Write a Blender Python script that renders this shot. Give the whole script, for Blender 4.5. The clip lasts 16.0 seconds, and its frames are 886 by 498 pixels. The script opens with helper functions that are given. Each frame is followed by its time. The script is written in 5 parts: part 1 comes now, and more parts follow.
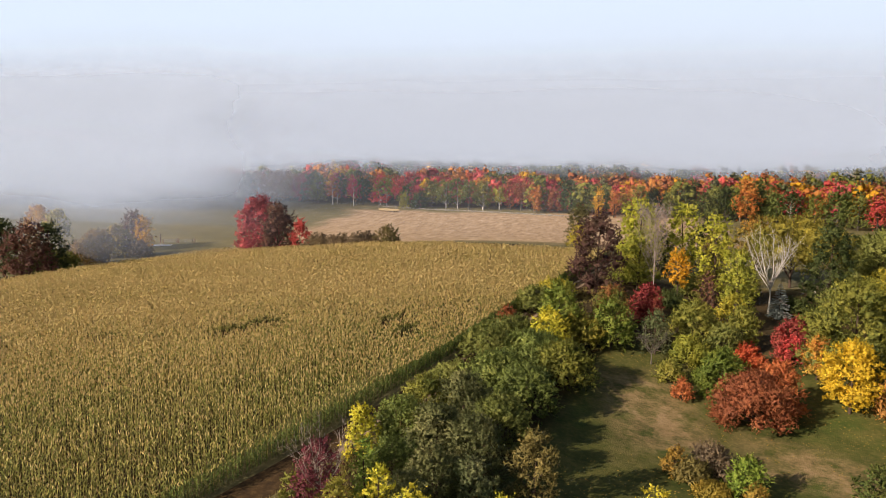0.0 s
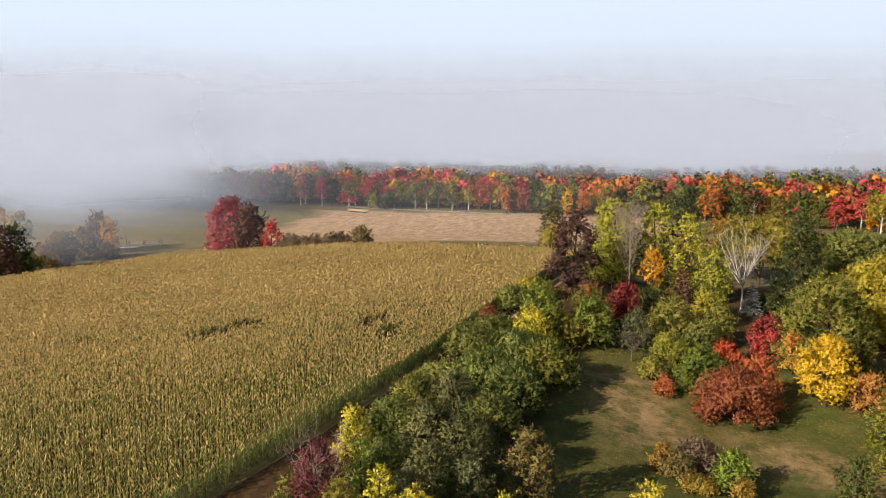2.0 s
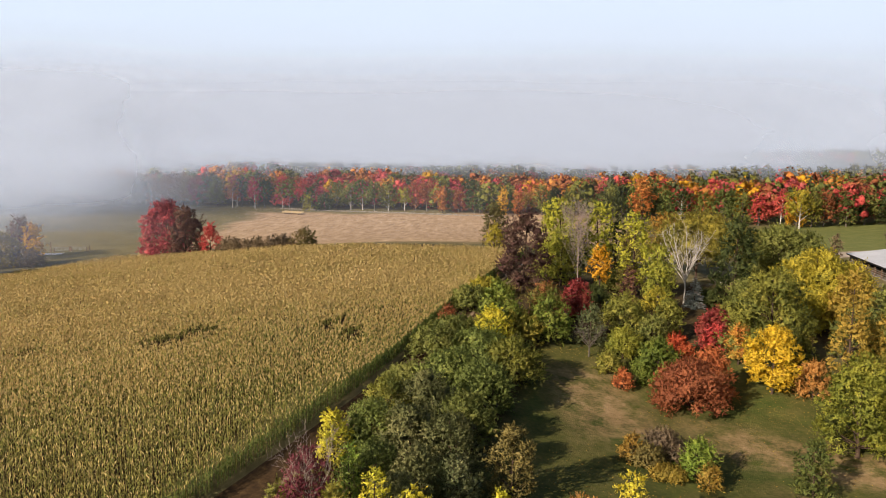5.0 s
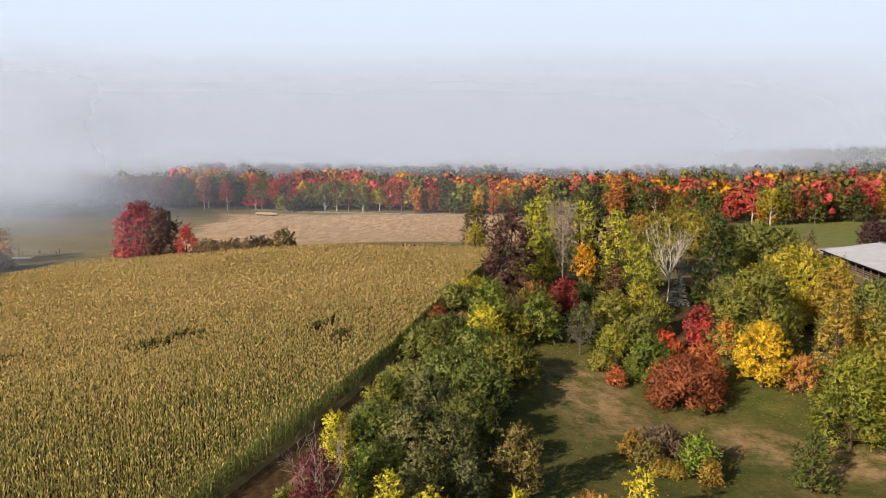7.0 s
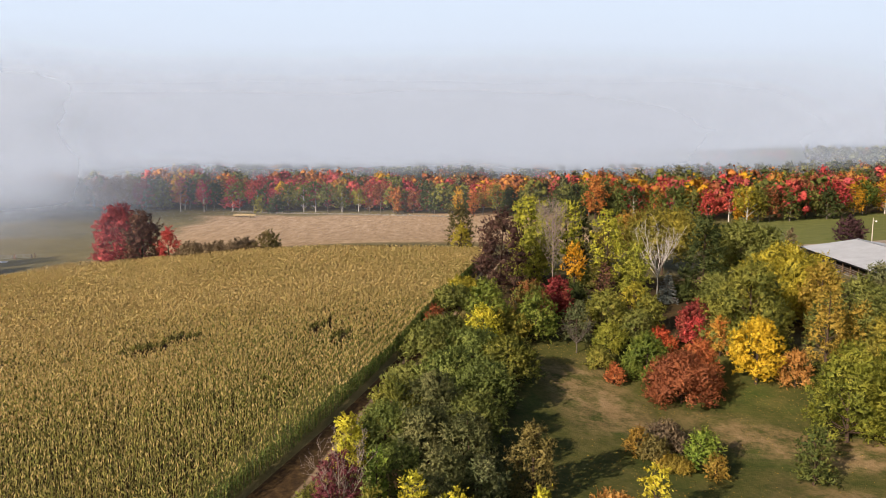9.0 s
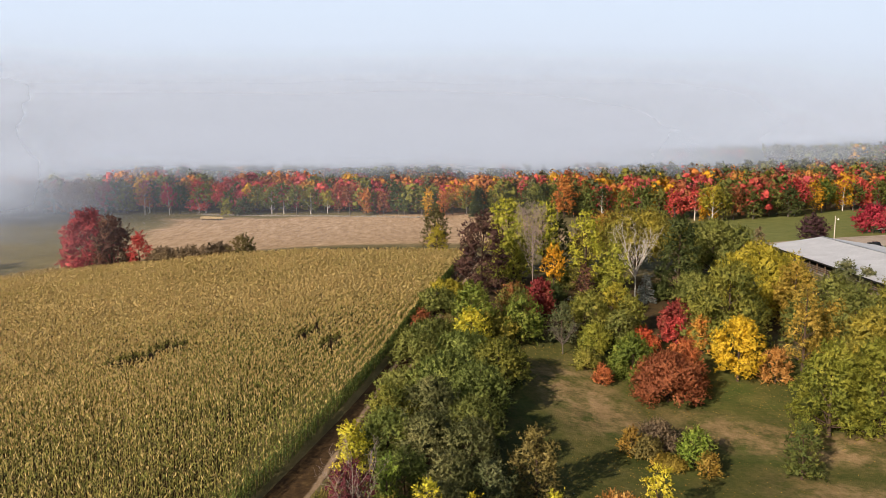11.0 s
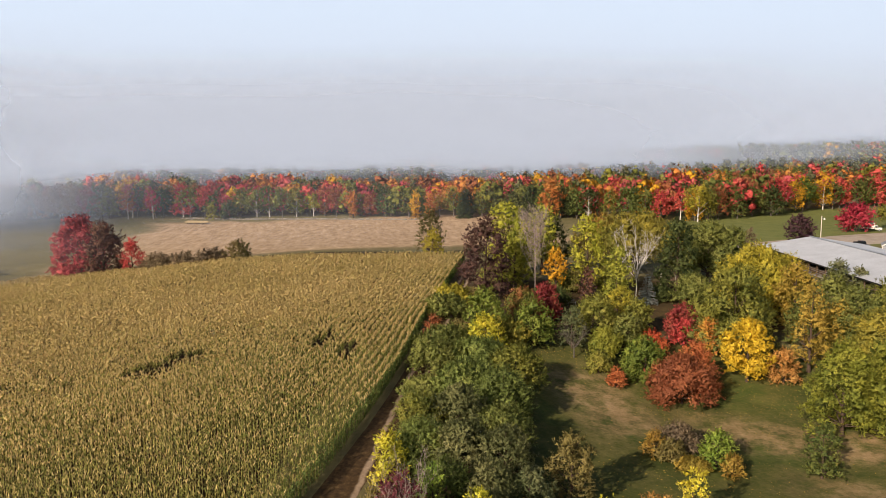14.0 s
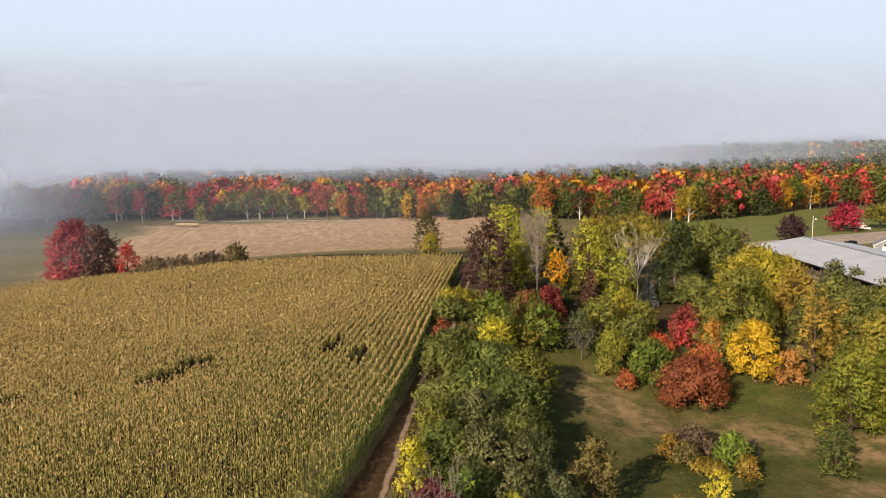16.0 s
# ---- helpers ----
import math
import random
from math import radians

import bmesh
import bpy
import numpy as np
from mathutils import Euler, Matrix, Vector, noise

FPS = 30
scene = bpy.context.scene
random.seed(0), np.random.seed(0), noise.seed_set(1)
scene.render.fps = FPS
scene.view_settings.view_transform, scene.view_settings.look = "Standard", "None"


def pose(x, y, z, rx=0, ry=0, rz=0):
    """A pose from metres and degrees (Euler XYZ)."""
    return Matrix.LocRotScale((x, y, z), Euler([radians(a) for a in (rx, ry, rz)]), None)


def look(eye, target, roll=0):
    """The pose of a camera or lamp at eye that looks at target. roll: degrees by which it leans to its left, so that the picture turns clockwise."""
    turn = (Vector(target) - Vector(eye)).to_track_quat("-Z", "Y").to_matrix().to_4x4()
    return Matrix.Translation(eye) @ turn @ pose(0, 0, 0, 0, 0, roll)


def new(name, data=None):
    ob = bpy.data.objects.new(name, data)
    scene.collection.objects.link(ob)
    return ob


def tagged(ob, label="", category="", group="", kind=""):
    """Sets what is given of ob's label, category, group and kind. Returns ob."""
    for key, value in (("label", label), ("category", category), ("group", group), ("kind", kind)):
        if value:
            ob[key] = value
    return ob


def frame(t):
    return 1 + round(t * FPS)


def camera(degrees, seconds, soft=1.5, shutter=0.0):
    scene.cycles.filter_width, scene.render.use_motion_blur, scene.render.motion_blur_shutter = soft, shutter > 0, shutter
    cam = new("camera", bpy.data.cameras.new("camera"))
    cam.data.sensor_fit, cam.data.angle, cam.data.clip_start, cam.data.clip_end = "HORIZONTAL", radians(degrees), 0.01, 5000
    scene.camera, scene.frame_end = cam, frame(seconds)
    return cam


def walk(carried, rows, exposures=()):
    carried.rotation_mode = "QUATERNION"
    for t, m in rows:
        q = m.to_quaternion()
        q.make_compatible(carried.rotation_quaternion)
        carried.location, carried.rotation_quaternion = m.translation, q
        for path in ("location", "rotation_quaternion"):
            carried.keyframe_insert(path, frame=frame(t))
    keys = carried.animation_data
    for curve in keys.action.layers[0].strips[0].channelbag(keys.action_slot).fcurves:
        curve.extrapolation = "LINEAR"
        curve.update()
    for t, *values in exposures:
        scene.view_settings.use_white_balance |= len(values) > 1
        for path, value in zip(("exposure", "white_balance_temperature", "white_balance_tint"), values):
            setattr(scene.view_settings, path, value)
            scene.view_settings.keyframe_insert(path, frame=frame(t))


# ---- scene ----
import itertools

# ---- camera ----
cam = camera(63.2, 16.0, soft=0.7)
PATH = [
    (0, (11.385, 1.057, 28.106), (0.958, 49.460, 21.144), 0.53),
    (0.5, (10.868, 0.955, 28.101), (0.911, 49.455, 21.129), 0.57),
    (1, (10.314, 0.771, 28.104), (0.993, 49.399, 21.143), 0.61),
    (1.5, (9.787, 0.644, 28.071), (1.084, 49.391, 21.147), 0.57),
    (2, (9.171, 0.536, 28.069), (1.104, 49.394, 21.152), 0.55),
    (2.5, (8.532, 0.381, 28.117), (0.909, 49.309, 21.198), 0.56),
    (3, (7.875, 0.217, 28.144), (0.701, 49.213, 21.222), 0.56),
    (3.5, (7.184, 0.099, 28.135), (0.629, 49.184, 21.230), 0.50),
    (4, (6.504, -0.116, 28.176), (0.875, 49.085, 21.276), 0.45),
    (4.5, (5.837, -0.191, 28.179), (1.409, 49.135, 21.298), 0.39),
    (5, (5.135, -0.318, 28.196), (1.937, 49.106, 21.333), 0.37),
    (7.5, (1.580, 0.107, 27.941), (0.746, 49.634, 21.133), 0.10),
    (8, (0.794, 0.029, 27.947), (0.345, 49.563, 21.146), 0.04),
    (8.5, (0.000, -0.000, 28.000), (0.001, 49.534, 21.190), -0.01),
    (9, (-0.810, -0.079, 28.030), (-0.123, 49.451, 21.225), -0.06),
    (9.5, (-1.626, -0.197, 28.149), (-0.100, 49.313, 21.337), -0.09),
    (12, (-5.486, -0.417, 29.069), (-1.758, 48.970, 22.213), -0.49),
    (12.5, (-6.307, -0.476, 29.179), (-2.349, 48.895, 22.337), -0.54),
    (13, (-7.130, -0.493, 29.337), (-2.918, 48.858, 22.499), -0.59),
    (13.5, (-7.910, -0.526, 29.518), (-3.464, 48.803, 22.672), -0.63),
    (14, (-8.732, -0.510, 29.679), (-4.018, 48.794, 22.830), -0.66),
    (14.5, (-9.567, -0.533, 29.854), (-4.585, 48.745, 23.012), -0.71),
    (15, (-10.329, -0.490, 30.047), (-5.109, 48.763, 23.200), -0.78),
    (15.5, (-11.113, -0.470, 30.228), (-5.650, 48.753, 23.361), -0.79),
    (16, (-11.982, -0.440, 30.345), (-6.248, 48.754, 23.486), -0.83),
]
walk(cam, [(t, look(eye, target, roll)) for t, eye, target, roll in PATH], [(0.0, 0.57), (5.0, 0.56), (9.0, 0.50), (16.0, 0.48)])

# ---- light ----
SUN_FROM = Vector((-0.67, -0.74, 0.0)).normalized()
SUN_UP = radians(25)
world = bpy.data.worlds.new("sky")
scene.world = world
world.use_nodes = True
wn, wl = world.node_tree.nodes, world.node_tree.links
sky = wn.new("ShaderNodeTexSky")
sky.sky_type = "NISHITA"
sky.sun_disc = False
sky.sun_elevation = SUN_UP
sky.sun_rotation = math.atan2(SUN_FROM.x, SUN_FROM.y)
sky.air_density, sky.dust_density, sky.ozone_density = 1.0, 2.5, 1.0
wl.new(sky.outputs[0], wn["Background"].inputs[0])
wn["Background"].inputs[1].default_value = 0.06
sun = new("sun", bpy.data.lights.new("sun", "SUN"))
sun.data.energy, sun.data.angle, sun.data.color = 5.4, radians(0.6), (1.0, 0.84, 0.68)
sun.matrix_world = look((0, 0, 0), -(SUN_FROM * math.cos(SUN_UP) + Vector((0, 0, math.sin(SUN_UP)))))


# ---- materials ----
def lin(h):
    """Linear colour from a hex string."""
    v = [int(h[i:i + 2], 16) / 255 for i in (0, 2, 4)]
    return (*[c / 12.92 if c <= 0.04045 else ((c + 0.055) / 1.055) ** 2.4 for c in v], 1.0)


class Nodes:
    """A short hand for building node materials."""

    def __init__(self, name):
        self.mat = bpy.data.materials.new(name)
        self.mat.use_nodes = True
        self.tree = self.mat.node_tree
        self.tree.nodes.clear()
        self.out = self.tree.nodes.new("ShaderNodeOutputMaterial")

    def node(self, kind, **sets):
        n = self.tree.nodes.new("ShaderNode" + kind)
        for k, v in sets.items():
            setattr(n, k, v)
        return n

    def put(self, socket, value):
        if isinstance(value, bpy.types.NodeSocket):
            self.tree.links.new(value, socket)
        else:
            socket.default_value = value

    def math(self, op, a, b=0.0, c=0.0, clamp=False):
        n = self.node("Math", operation=op, use_clamp=clamp)
        for s, v in zip(n.inputs, (a, b, c)):
            self.put(s, v)
        return n.outputs[0]

    def noise(self, scale, detail=3.0, rough=0.55, vector=None, warp=0.0):
        n = self.node("TexNoise")
        n.inputs["Scale"].default_value, n.inputs["Detail"].default_value = scale, detail
        n.inputs["Roughness"].default_value, n.inputs["Distortion"].default_value = rough, warp
        self.put(n.inputs["Vector"], vector if vector is not None else self.place())
        return n.outputs["Fac"]

    def place(self):
        return self.node("NewGeometry").outputs["Position"]

    def ramp(self, fac, stops):
        n = self.node("ValToRGB")
        while len(n.color_ramp.elements) < len(stops):
            n.color_ramp.elements.new(0.5)
        for e, (p, c) in zip(n.color_ramp.elements, stops):
            e.position, e.color = p, lin(c) if isinstance(c, str) else c
        self.put(n.inputs[0], fac)
        return n.outputs["Color"]

    def step(self, v, lo, hi):
        n = self.node("MapRange", interpolation_type="SMOOTHSTEP")
        self.put(n.inputs["Value"], v)
        n.inputs["From Min"].default_value, n.inputs["From Max"].default_value = lo, hi
        return n.outputs["Result"]

    def mix(self, fac, a, b, blend="MIX"):
        n = self.node("Mix", data_type="RGBA", blend_type=blend)
        self.put(n.inputs[0], fac)
        self.put(n.inputs[6], lin(a) if isinstance(a, str) else a)
        self.put(n.inputs[7], lin(b) if isinstance(b, str) else b)
        return n.outputs[2]

    def bump(self, height, distance, strength=1.0):
        n = self.node("Bump")
        n.inputs["Strength"].default_value, n.inputs["Distance"].default_value = strength, distance
        self.put(n.inputs["Height"], height)
        return n.outputs[0]

    def surface(self, colour, rough=0.9, metal=0.0, normal=None, gloss=0.3):
        n = self.node("BsdfPrincipled")
        self.put(n.inputs["Base Color"], lin(colour) if isinstance(colour, str) else colour)
        self.put(n.inputs["Roughness"], rough)
        n.inputs["Metallic"].default_value = metal
        n.inputs["Specular IOR Level"].default_value = gloss
        if normal is not None:
            self.put(n.inputs["Normal"], normal)
        return n.outputs[0]

    def done(self, shader):
        self.tree.links.new(shader, self.out.inputs["Surface"])
        return self.mat


def foliage(name, stops, clear=0.36, blotch=0.35, own_hue=0.34, own_tone=0.5, rough=0.0):
    """Leaves: each leaf takes its own colour from the stops; whole sprays vary more; light shines through."""
    m = Nodes("leaves_" + name)
    geo = m.node("NewGeometry")
    own = geo.outputs["Random Per Island"]
    spray = m.noise(blotch, 2.0)
    who = m.node("ObjectInfo").outputs["Random"]
    f = m.math("MULTIPLY_ADD", own, own_hue, m.math("MULTIPLY_ADD", m.math("SUBTRACT", spray, 0.5), 1.7, m.math("MULTIPLY_ADD", who, 0.2, 0.38 - own_hue / 2)), clamp=True)
    col = m.ramp(f, [(i / (len(stops) - 1), c) for i, c in enumerate(stops)])
    tone = m.node("HueSaturation")
    m.put(tone.inputs["Value"], m.math("MULTIPLY_ADD", m.math("FRACT", m.math("MULTIPLY", own, 17.3)), own_tone, (1.17 if rough else 1.28) - own_tone / 2))
    m.put(tone.inputs["Color"], col)
    col = tone.outputs["Color"]
    uneven = None
    if rough:
        grain = m.noise(1.3, 4.0, 0.7)
        uneven = m.bump(grain, rough)
        tone.inputs["Value"].links[0].from_node.inputs[2].default_value -= 0.5
        m.put(tone.inputs["Value"], m.math("ADD", tone.inputs["Value"].links[0].from_socket, grain))
    thin = m.node("BsdfTranslucent")
    m.put(thin.inputs[0], col)
    both = m.node("MixShader")
    both.inputs[0].default_value = clear
    m.put(both.inputs[1], m.surface(col, 0.65, gloss=0.25, normal=uneven))
    m.put(both.inputs[2], thin.outputs[0])
    return m.done(both.outputs[0])


def bark(name, dark, light, scale=6.0):
    m = Nodes("bark_" + name)
    n = m.noise(scale, 5.0, 0.7)
    return m.done(m.surface(m.ramp(n, [(0.3, dark), (0.7, light)]), 0.95, normal=m.bump(n, 0.03)))


def plain(name, colour, second=None, rough=0.7, metal=0.0, scale=3.0, relief=0.004):
    """A painted, metal or wooden surface with stains at two scales."""
    m = Nodes(name)
    n = m.math("ADD", m.math("MULTIPLY", m.noise(scale, 4.0), 0.6), m.math("MULTIPLY", m.noise(scale * 9, 3.0), 0.4))
    col = m.ramp(n, [(0.35, second or colour), (0.6, colour)])
    return m.done(m.surface(col, rough, metal, m.bump(n, relief)))


PALETTE = {name: stops.split() for name, stops in {
    "copper": "342625 483432 5c423a 584a3c",
    "darkpurple": "421e28 582832 6c383e 58403c",
    "maroon": "42302a 5a3c34 735040 5e5a38",
    "brownolive": "4e4a2c 66603a 7c6c44 8c764c",
    "yellowolive": "706e2a 8e862e a89a36 bca840",
    "chartreuse": "6e7428 8e9030 a8a43a bcb248",
    "lime": "626a2a 7c8030 98963a aea846",
    "gold": "96701c b48620 cc9a28 d6ac3c",
    "olivebrown": "5a582a 6c6832 766c3a 806848",
    "yellowgreen": "5b5d26 74712e 8e8438 a8983a",
    "orangeolive": "66642a 827a34 a68038 ba7230",
    "darkgreen": "2e381c 3e4824 50562c 5e6434",
    "olive": "4a522a 5e6430 74763a 868648",
    "olivegreen": "4e5626 66682c 807e36 988e44",
    "green": "445422 5a6828 727a32 8a8a3e",
    "hedge": "424a24 58622e 727c3e 90924c",
    "hedgebrown": "3e4226 525632 6a6a42 827e52",
    "greygreen": "4a5232 5e6440 74744e 84805c",
    "goldolive": "746628 8c7a32 a48a3c a8944a",
    "goldbrown": "745a28 8a6c2e 947a34 807a38",
    "yellow": "a68a22 bea02a cfb236 dac04c",
    "limeyellow": "86882a a6a232 c2b43c d0c04c",
    "limegreen": "556b28 6c8030 86913c 9d9e48",
    "paleorange": "946a36 aa7c40 b88c50 a29450",
    "darkred": "66282c 7e3434 94443c 80563e",
    "crimson": "842436 a43042 b84452 c25c5c",
    "redorange": "8c3c2a a84c30 ba603a c07a4a",
    "redyellow": "983e30 b0643a bc903e a69e48",
    "redmaple": "8a3338 a8444a be5a5a ac6458",
    "red": "963438 b24444 c4584e b4644e",
    "orange": "98582c b06c34 be8040 ba9050",
    "rust": "70422c 864f34 985e3c 8a6a46",
    "rustorange": "8e5032 a6603a b67042 aa7c4c",
    "rustgreen": "4d5928 66662e 8c5838 945040",
    "mixedred": "3e4a24 505a2c 64682f 7a5038",
    "drybrown": "58522e 6a6036 7c703e 88784a",
    "drygrey": "564a3c 685a48 7c6a52 887858",
    "hazel": "565e24 6e7229 8a8834 a29a40",
    "plum": "30202a 402a34 52363c 4a3834",
    "pine": "484a34 585a3e 686648 787052",
    "spruce": "59625e 6c7571 828883 765c52",
}.items()}
LEAF = {name: foliage(name, stops) for name, stops in PALETTE.items()}
WOOD = {name: foliage("wood_" + name, stops, 0.25, 0.13, 0.14, 0.25, 0.9) for name, stops in PALETTE.items()}
BARK = {"grey": bark("grey", "3a342e", "6e665c"), "pale": bark("pale", "9c948c", "cac4bc"), "silver": bark("silver", "74665f", "a2948c"), "brown": bark("brown", "2c2018", "57473a")}

# ---- the lie of the land ----
RISES = ((-10, 90, 45, 5.51), (-30, 185, 40, 5.5), (-90, 370, 120, -2.02), (-150, 180, 90, -2.22),
         (28, 70, 25, -1.93), (120, 180, 70, 2.43), (760, 1150, 280, 17.0), (150, 1100, 240, 7.0), (-112, 135, 32, 1.9), (-60, 55, 25, 0.6), (-150, 520, 90, 7.0), (30, 75, 19, -2.6))


def rise(x, y):
    """The ground's height. Takes numbers or arrays."""
    z = -2.08 + 1.24 * 5 * np.tanh(x / 500) - 0.33 * 6 * np.tanh(y / 600)
    for a, b, s, h in RISES:
        z = z + h * np.exp(-((x - a) ** 2 + (y - b) ** 2) / (2 * s * s))
    return z


# ---- mesh helpers ----
def mesh_object(name, verts, faces, mats, parent=None, index=None, smooth=False, normals=None):
    """One mesh object from arrays: verts (n, 3), faces (m, 3 or 4)."""
    me = bpy.data.meshes.new(name)
    verts, faces = np.asarray(verts, np.float32), np.asarray(faces, np.int32)
    k = faces.shape[1]
    me.vertices.add(len(verts))
    me.vertices.foreach_set("co", verts.ravel())
    me.loops.add(faces.size)
    me.loops.foreach_set("vertex_index", faces.ravel())
    me.polygons.add(len(faces))
    me.polygons.foreach_set("loop_start", np.arange(0, faces.size, k, dtype=np.int32))
    me.polygons.foreach_set("loop_total", np.full(len(faces), k, np.int32))
    if index is not None:
        me.polygons.foreach_set("material_index", np.asarray(index, np.int32))
    if smooth:
        me.polygons.foreach_set("use_smooth", np.ones(len(faces), bool))
    if normals is not None:
        soft = me.attributes.new("custom_normal", "FLOAT_VECTOR", "POINT")
        soft.data.foreach_set("vector", np.asarray(normals, np.float32).ravel())
    for m in mats if isinstance(mats, (list, tuple)) else [mats]:
        me.materials.append(m)
    me.update(calc_edges=True)
    ob = new(name, me)
    ob.parent = parent
    return ob


def part(name, bm, material, parent, label="", smooth=False):
    """Links a bmesh as one mesh object under a thing or a part."""
    me = bpy.data.meshes.new(name)
    for f in bm.faces:
        f.smooth = smooth
    bm.to_mesh(me)
    bm.free()
    me.materials.append(material)
    ob = new(name, me)
    ob.parent = parent
    return tagged(ob, label)


def box(bm, x0, x1, y0, y1, z0, z1, bevel=0.0):
    made = bmesh.ops.create_cube(bm, size=1.0, matrix=Matrix.LocRotScale(((x0 + x1) / 2, (y0 + y1) / 2, (z0 + z1) / 2), None, (x1 - x0, y1 - y0, z1 - z0)))
    if bevel:
        edges = list({e for v in made["verts"] for e in v.link_edges})
        bmesh.ops.bevel(bm, geom=edges, offset=bevel, segments=2, affect="EDGES")
    return bm


def prism(profile, y0, y1):
    """A bmesh: a closed outline of (x, z) drawn out along y."""
    bm = bmesh.new()
    a = [bm.verts.new((x, y0, z)) for x, z in profile]
    b = [bm.verts.new((x, y1, z)) for x, z in profile]
    n = len(profile)
    bm.faces.new(a)
    bm.faces.new(b[::-1])
    for i in range(n):
        bm.faces.new((a[i], b[i], b[(i + 1) % n], a[(i + 1) % n]))
    bmesh.ops.recalc_face_normals(bm, faces=bm.faces)
    return bm


def tubes(runs, sides=6):
    """Tapered limbs: each run is a list of (point, radius). Returns verts and quads."""
    vs, fs, at = [], [], 0
    for run in runs:
        for i, (p, r) in enumerate(run):
            p = np.array(p, float)
            q = np.array(run[min(i + 1, len(run) - 1)][0], float) - np.array(run[max(i - 1, 0)][0], float)
            q /= np.linalg.norm(q) + 1e-9
            a = np.cross(q, (0.31, 0.95, 0.05))
            a /= np.linalg.norm(a) + 1e-9
            b = np.cross(q, a)
            for k in range(sides):
                w = 2 * math.pi * k / sides
                vs.append(p + r * (math.cos(w) * a + math.sin(w) * b))
        for i in range(len(run) - 1):
            for k in range(sides):
                fs.append((at + i * sides + k, at + i * sides + (k + 1) % sides, at + (i + 1) * sides + (k + 1) % sides, at + (i + 1) * sides + k))
        at += len(run) * sides
    return np.array(vs), np.array(fs)


def unit(v):
    return v / (np.linalg.norm(v, axis=-1, keepdims=True) + 1e-9)


def leaf_quads(at, along, side, length, width, bend=0.0):
    """Lance-shaped leaves: at (n, 3), along and side unit vectors, length and width (n,). Returns verts and quads."""
    n = len(at)
    up = np.cross(side, along)
    mid = at + along * (0.45 * length)[:, None] + up * (bend * length)[:, None]
    v = np.stack([at, mid + side * (0.5 * width)[:, None], at + along * length[:, None], mid - side * (0.5 * width)[:, None]], 1)
    return v.reshape(-1, 3), np.arange(4 * n).reshape(n, 4)


def faced(v, f, n):
    """Leaves turned so that their upper sides look along n, one direction for each."""
    p = v[f]
    up = np.cross(p[:, 1] - p[:, 0], p[:, 3] - p[:, 0])
    return np.where(((up * n).sum(1) < 0)[:, None], f[:, ::-1], f)


def lobes(rng, h, r, shape):
    """The crown's main masses: centres and radii."""
    low, n, top = {"full": (0.02, 40, 0.25), "dome": (0.0, 48, 0.05), "oval": (0.14, 34, 0.35), "round": (0.28, 32, 0.3), "round_low": (0.08, 40, 0.3)}[shape]
    c, s = [], []
    for i in range(n):
        u = (i + rng.random()) / n
        w = 2.4 * i + 1.1 * rng.random()
        wide = r * math.sqrt(max(0.04, 1 - (max(0.0, u - top) / (1.04 - top)) ** 2)) * (1.0 if low < 0.08 else 0.72 + 0.28 * min(1, u / 0.3))
        size = r * (0.15 + 0.17 * rng.random())
        d = max(0.0, wide - size) * (0.6 + 0.45 * rng.random())
        z = h * low + u * (h * (1 - low) - size * 1.8) + size * 0.6
        c.append((d * math.cos(w), d * math.sin(w), z))
        s.append((size, size, size * (0.6 + 0.35 * rng.random())))
    c.append((0, 0, h * (low + 0.84) / 2))
    s.append((r * 0.5, r * 0.5, h * (0.84 - low) * 0.42))
    return np.array(c), np.array(s)


def crown(rng, c, s, size, cover, long=2.0, lift=0.35, loose=0.18, per=8):
    """Sprays of leaves over the masses of a crown: each spray is a twig's worth of leaves along one axis. Returns verts, quads and normals."""
    area = 4 * math.pi * s[:, 0] * s[:, 2]
    area[-1] *= 0.22
    count = np.maximum(2, (cover * area / (size * size * long * 0.5) / per).astype(int))
    which = np.repeat(np.arange(len(c)), count)
    n = len(which)
    way = unit(rng.normal(size=(n, 3)) + np.array([0, 0, 0.25]))
    far = 0.85 - 0.5 * rng.random(n) ** 3 + loose * np.abs(rng.normal(size=n)) * (rng.random(n) < 0.4)
    root = c[which] + way * s[which] * far[:, None]
    axis = unit(0.8 * way + 0.45 * rng.normal(size=(n, 3)) + np.array([0, 0, lift]))
    reach = size * (1.8 + 2.6 * rng.random(n))
    k = np.repeat(np.arange(n), per)
    m = len(k)
    u = np.tile((np.arange(per) + 0.5) / per, n)
    at = root[k] + axis[k] * (reach[k] * u)[:, None] + rng.normal(size=(m, 3)) * size * 0.22
    along = unit(axis[k] * 0.75 + rng.normal(size=(m, 3)) * 0.55)
    side = unit(np.cross(along, rng.normal(size=(m, 3)) * 0.42 + np.array([0, 0, 0.45]) + 0.85 * way[k]))
    length = size * long * (0.55 + 0.7 * rng.random(m)) * (1.15 - 0.45 * u)
    keep = at[:, 2] > 0.05
    flat = np.cross(side, along)
    flat = flat * np.sign((flat * way[k]).sum(1, keepdims=True) + 1e-6)
    n = unit(0.75 * way[k] + 0.45 * unit(at - c[-1]) + 0.55 * flat + 0.12 * rng.normal(size=(m, 3)))[keep]
    v, f = leaf_quads(at[keep], along[keep], side[keep], length[keep], length[keep] / long * 0.9, 0.08)
    return v, faced(v, f, n), np.repeat(n, 4, 0)


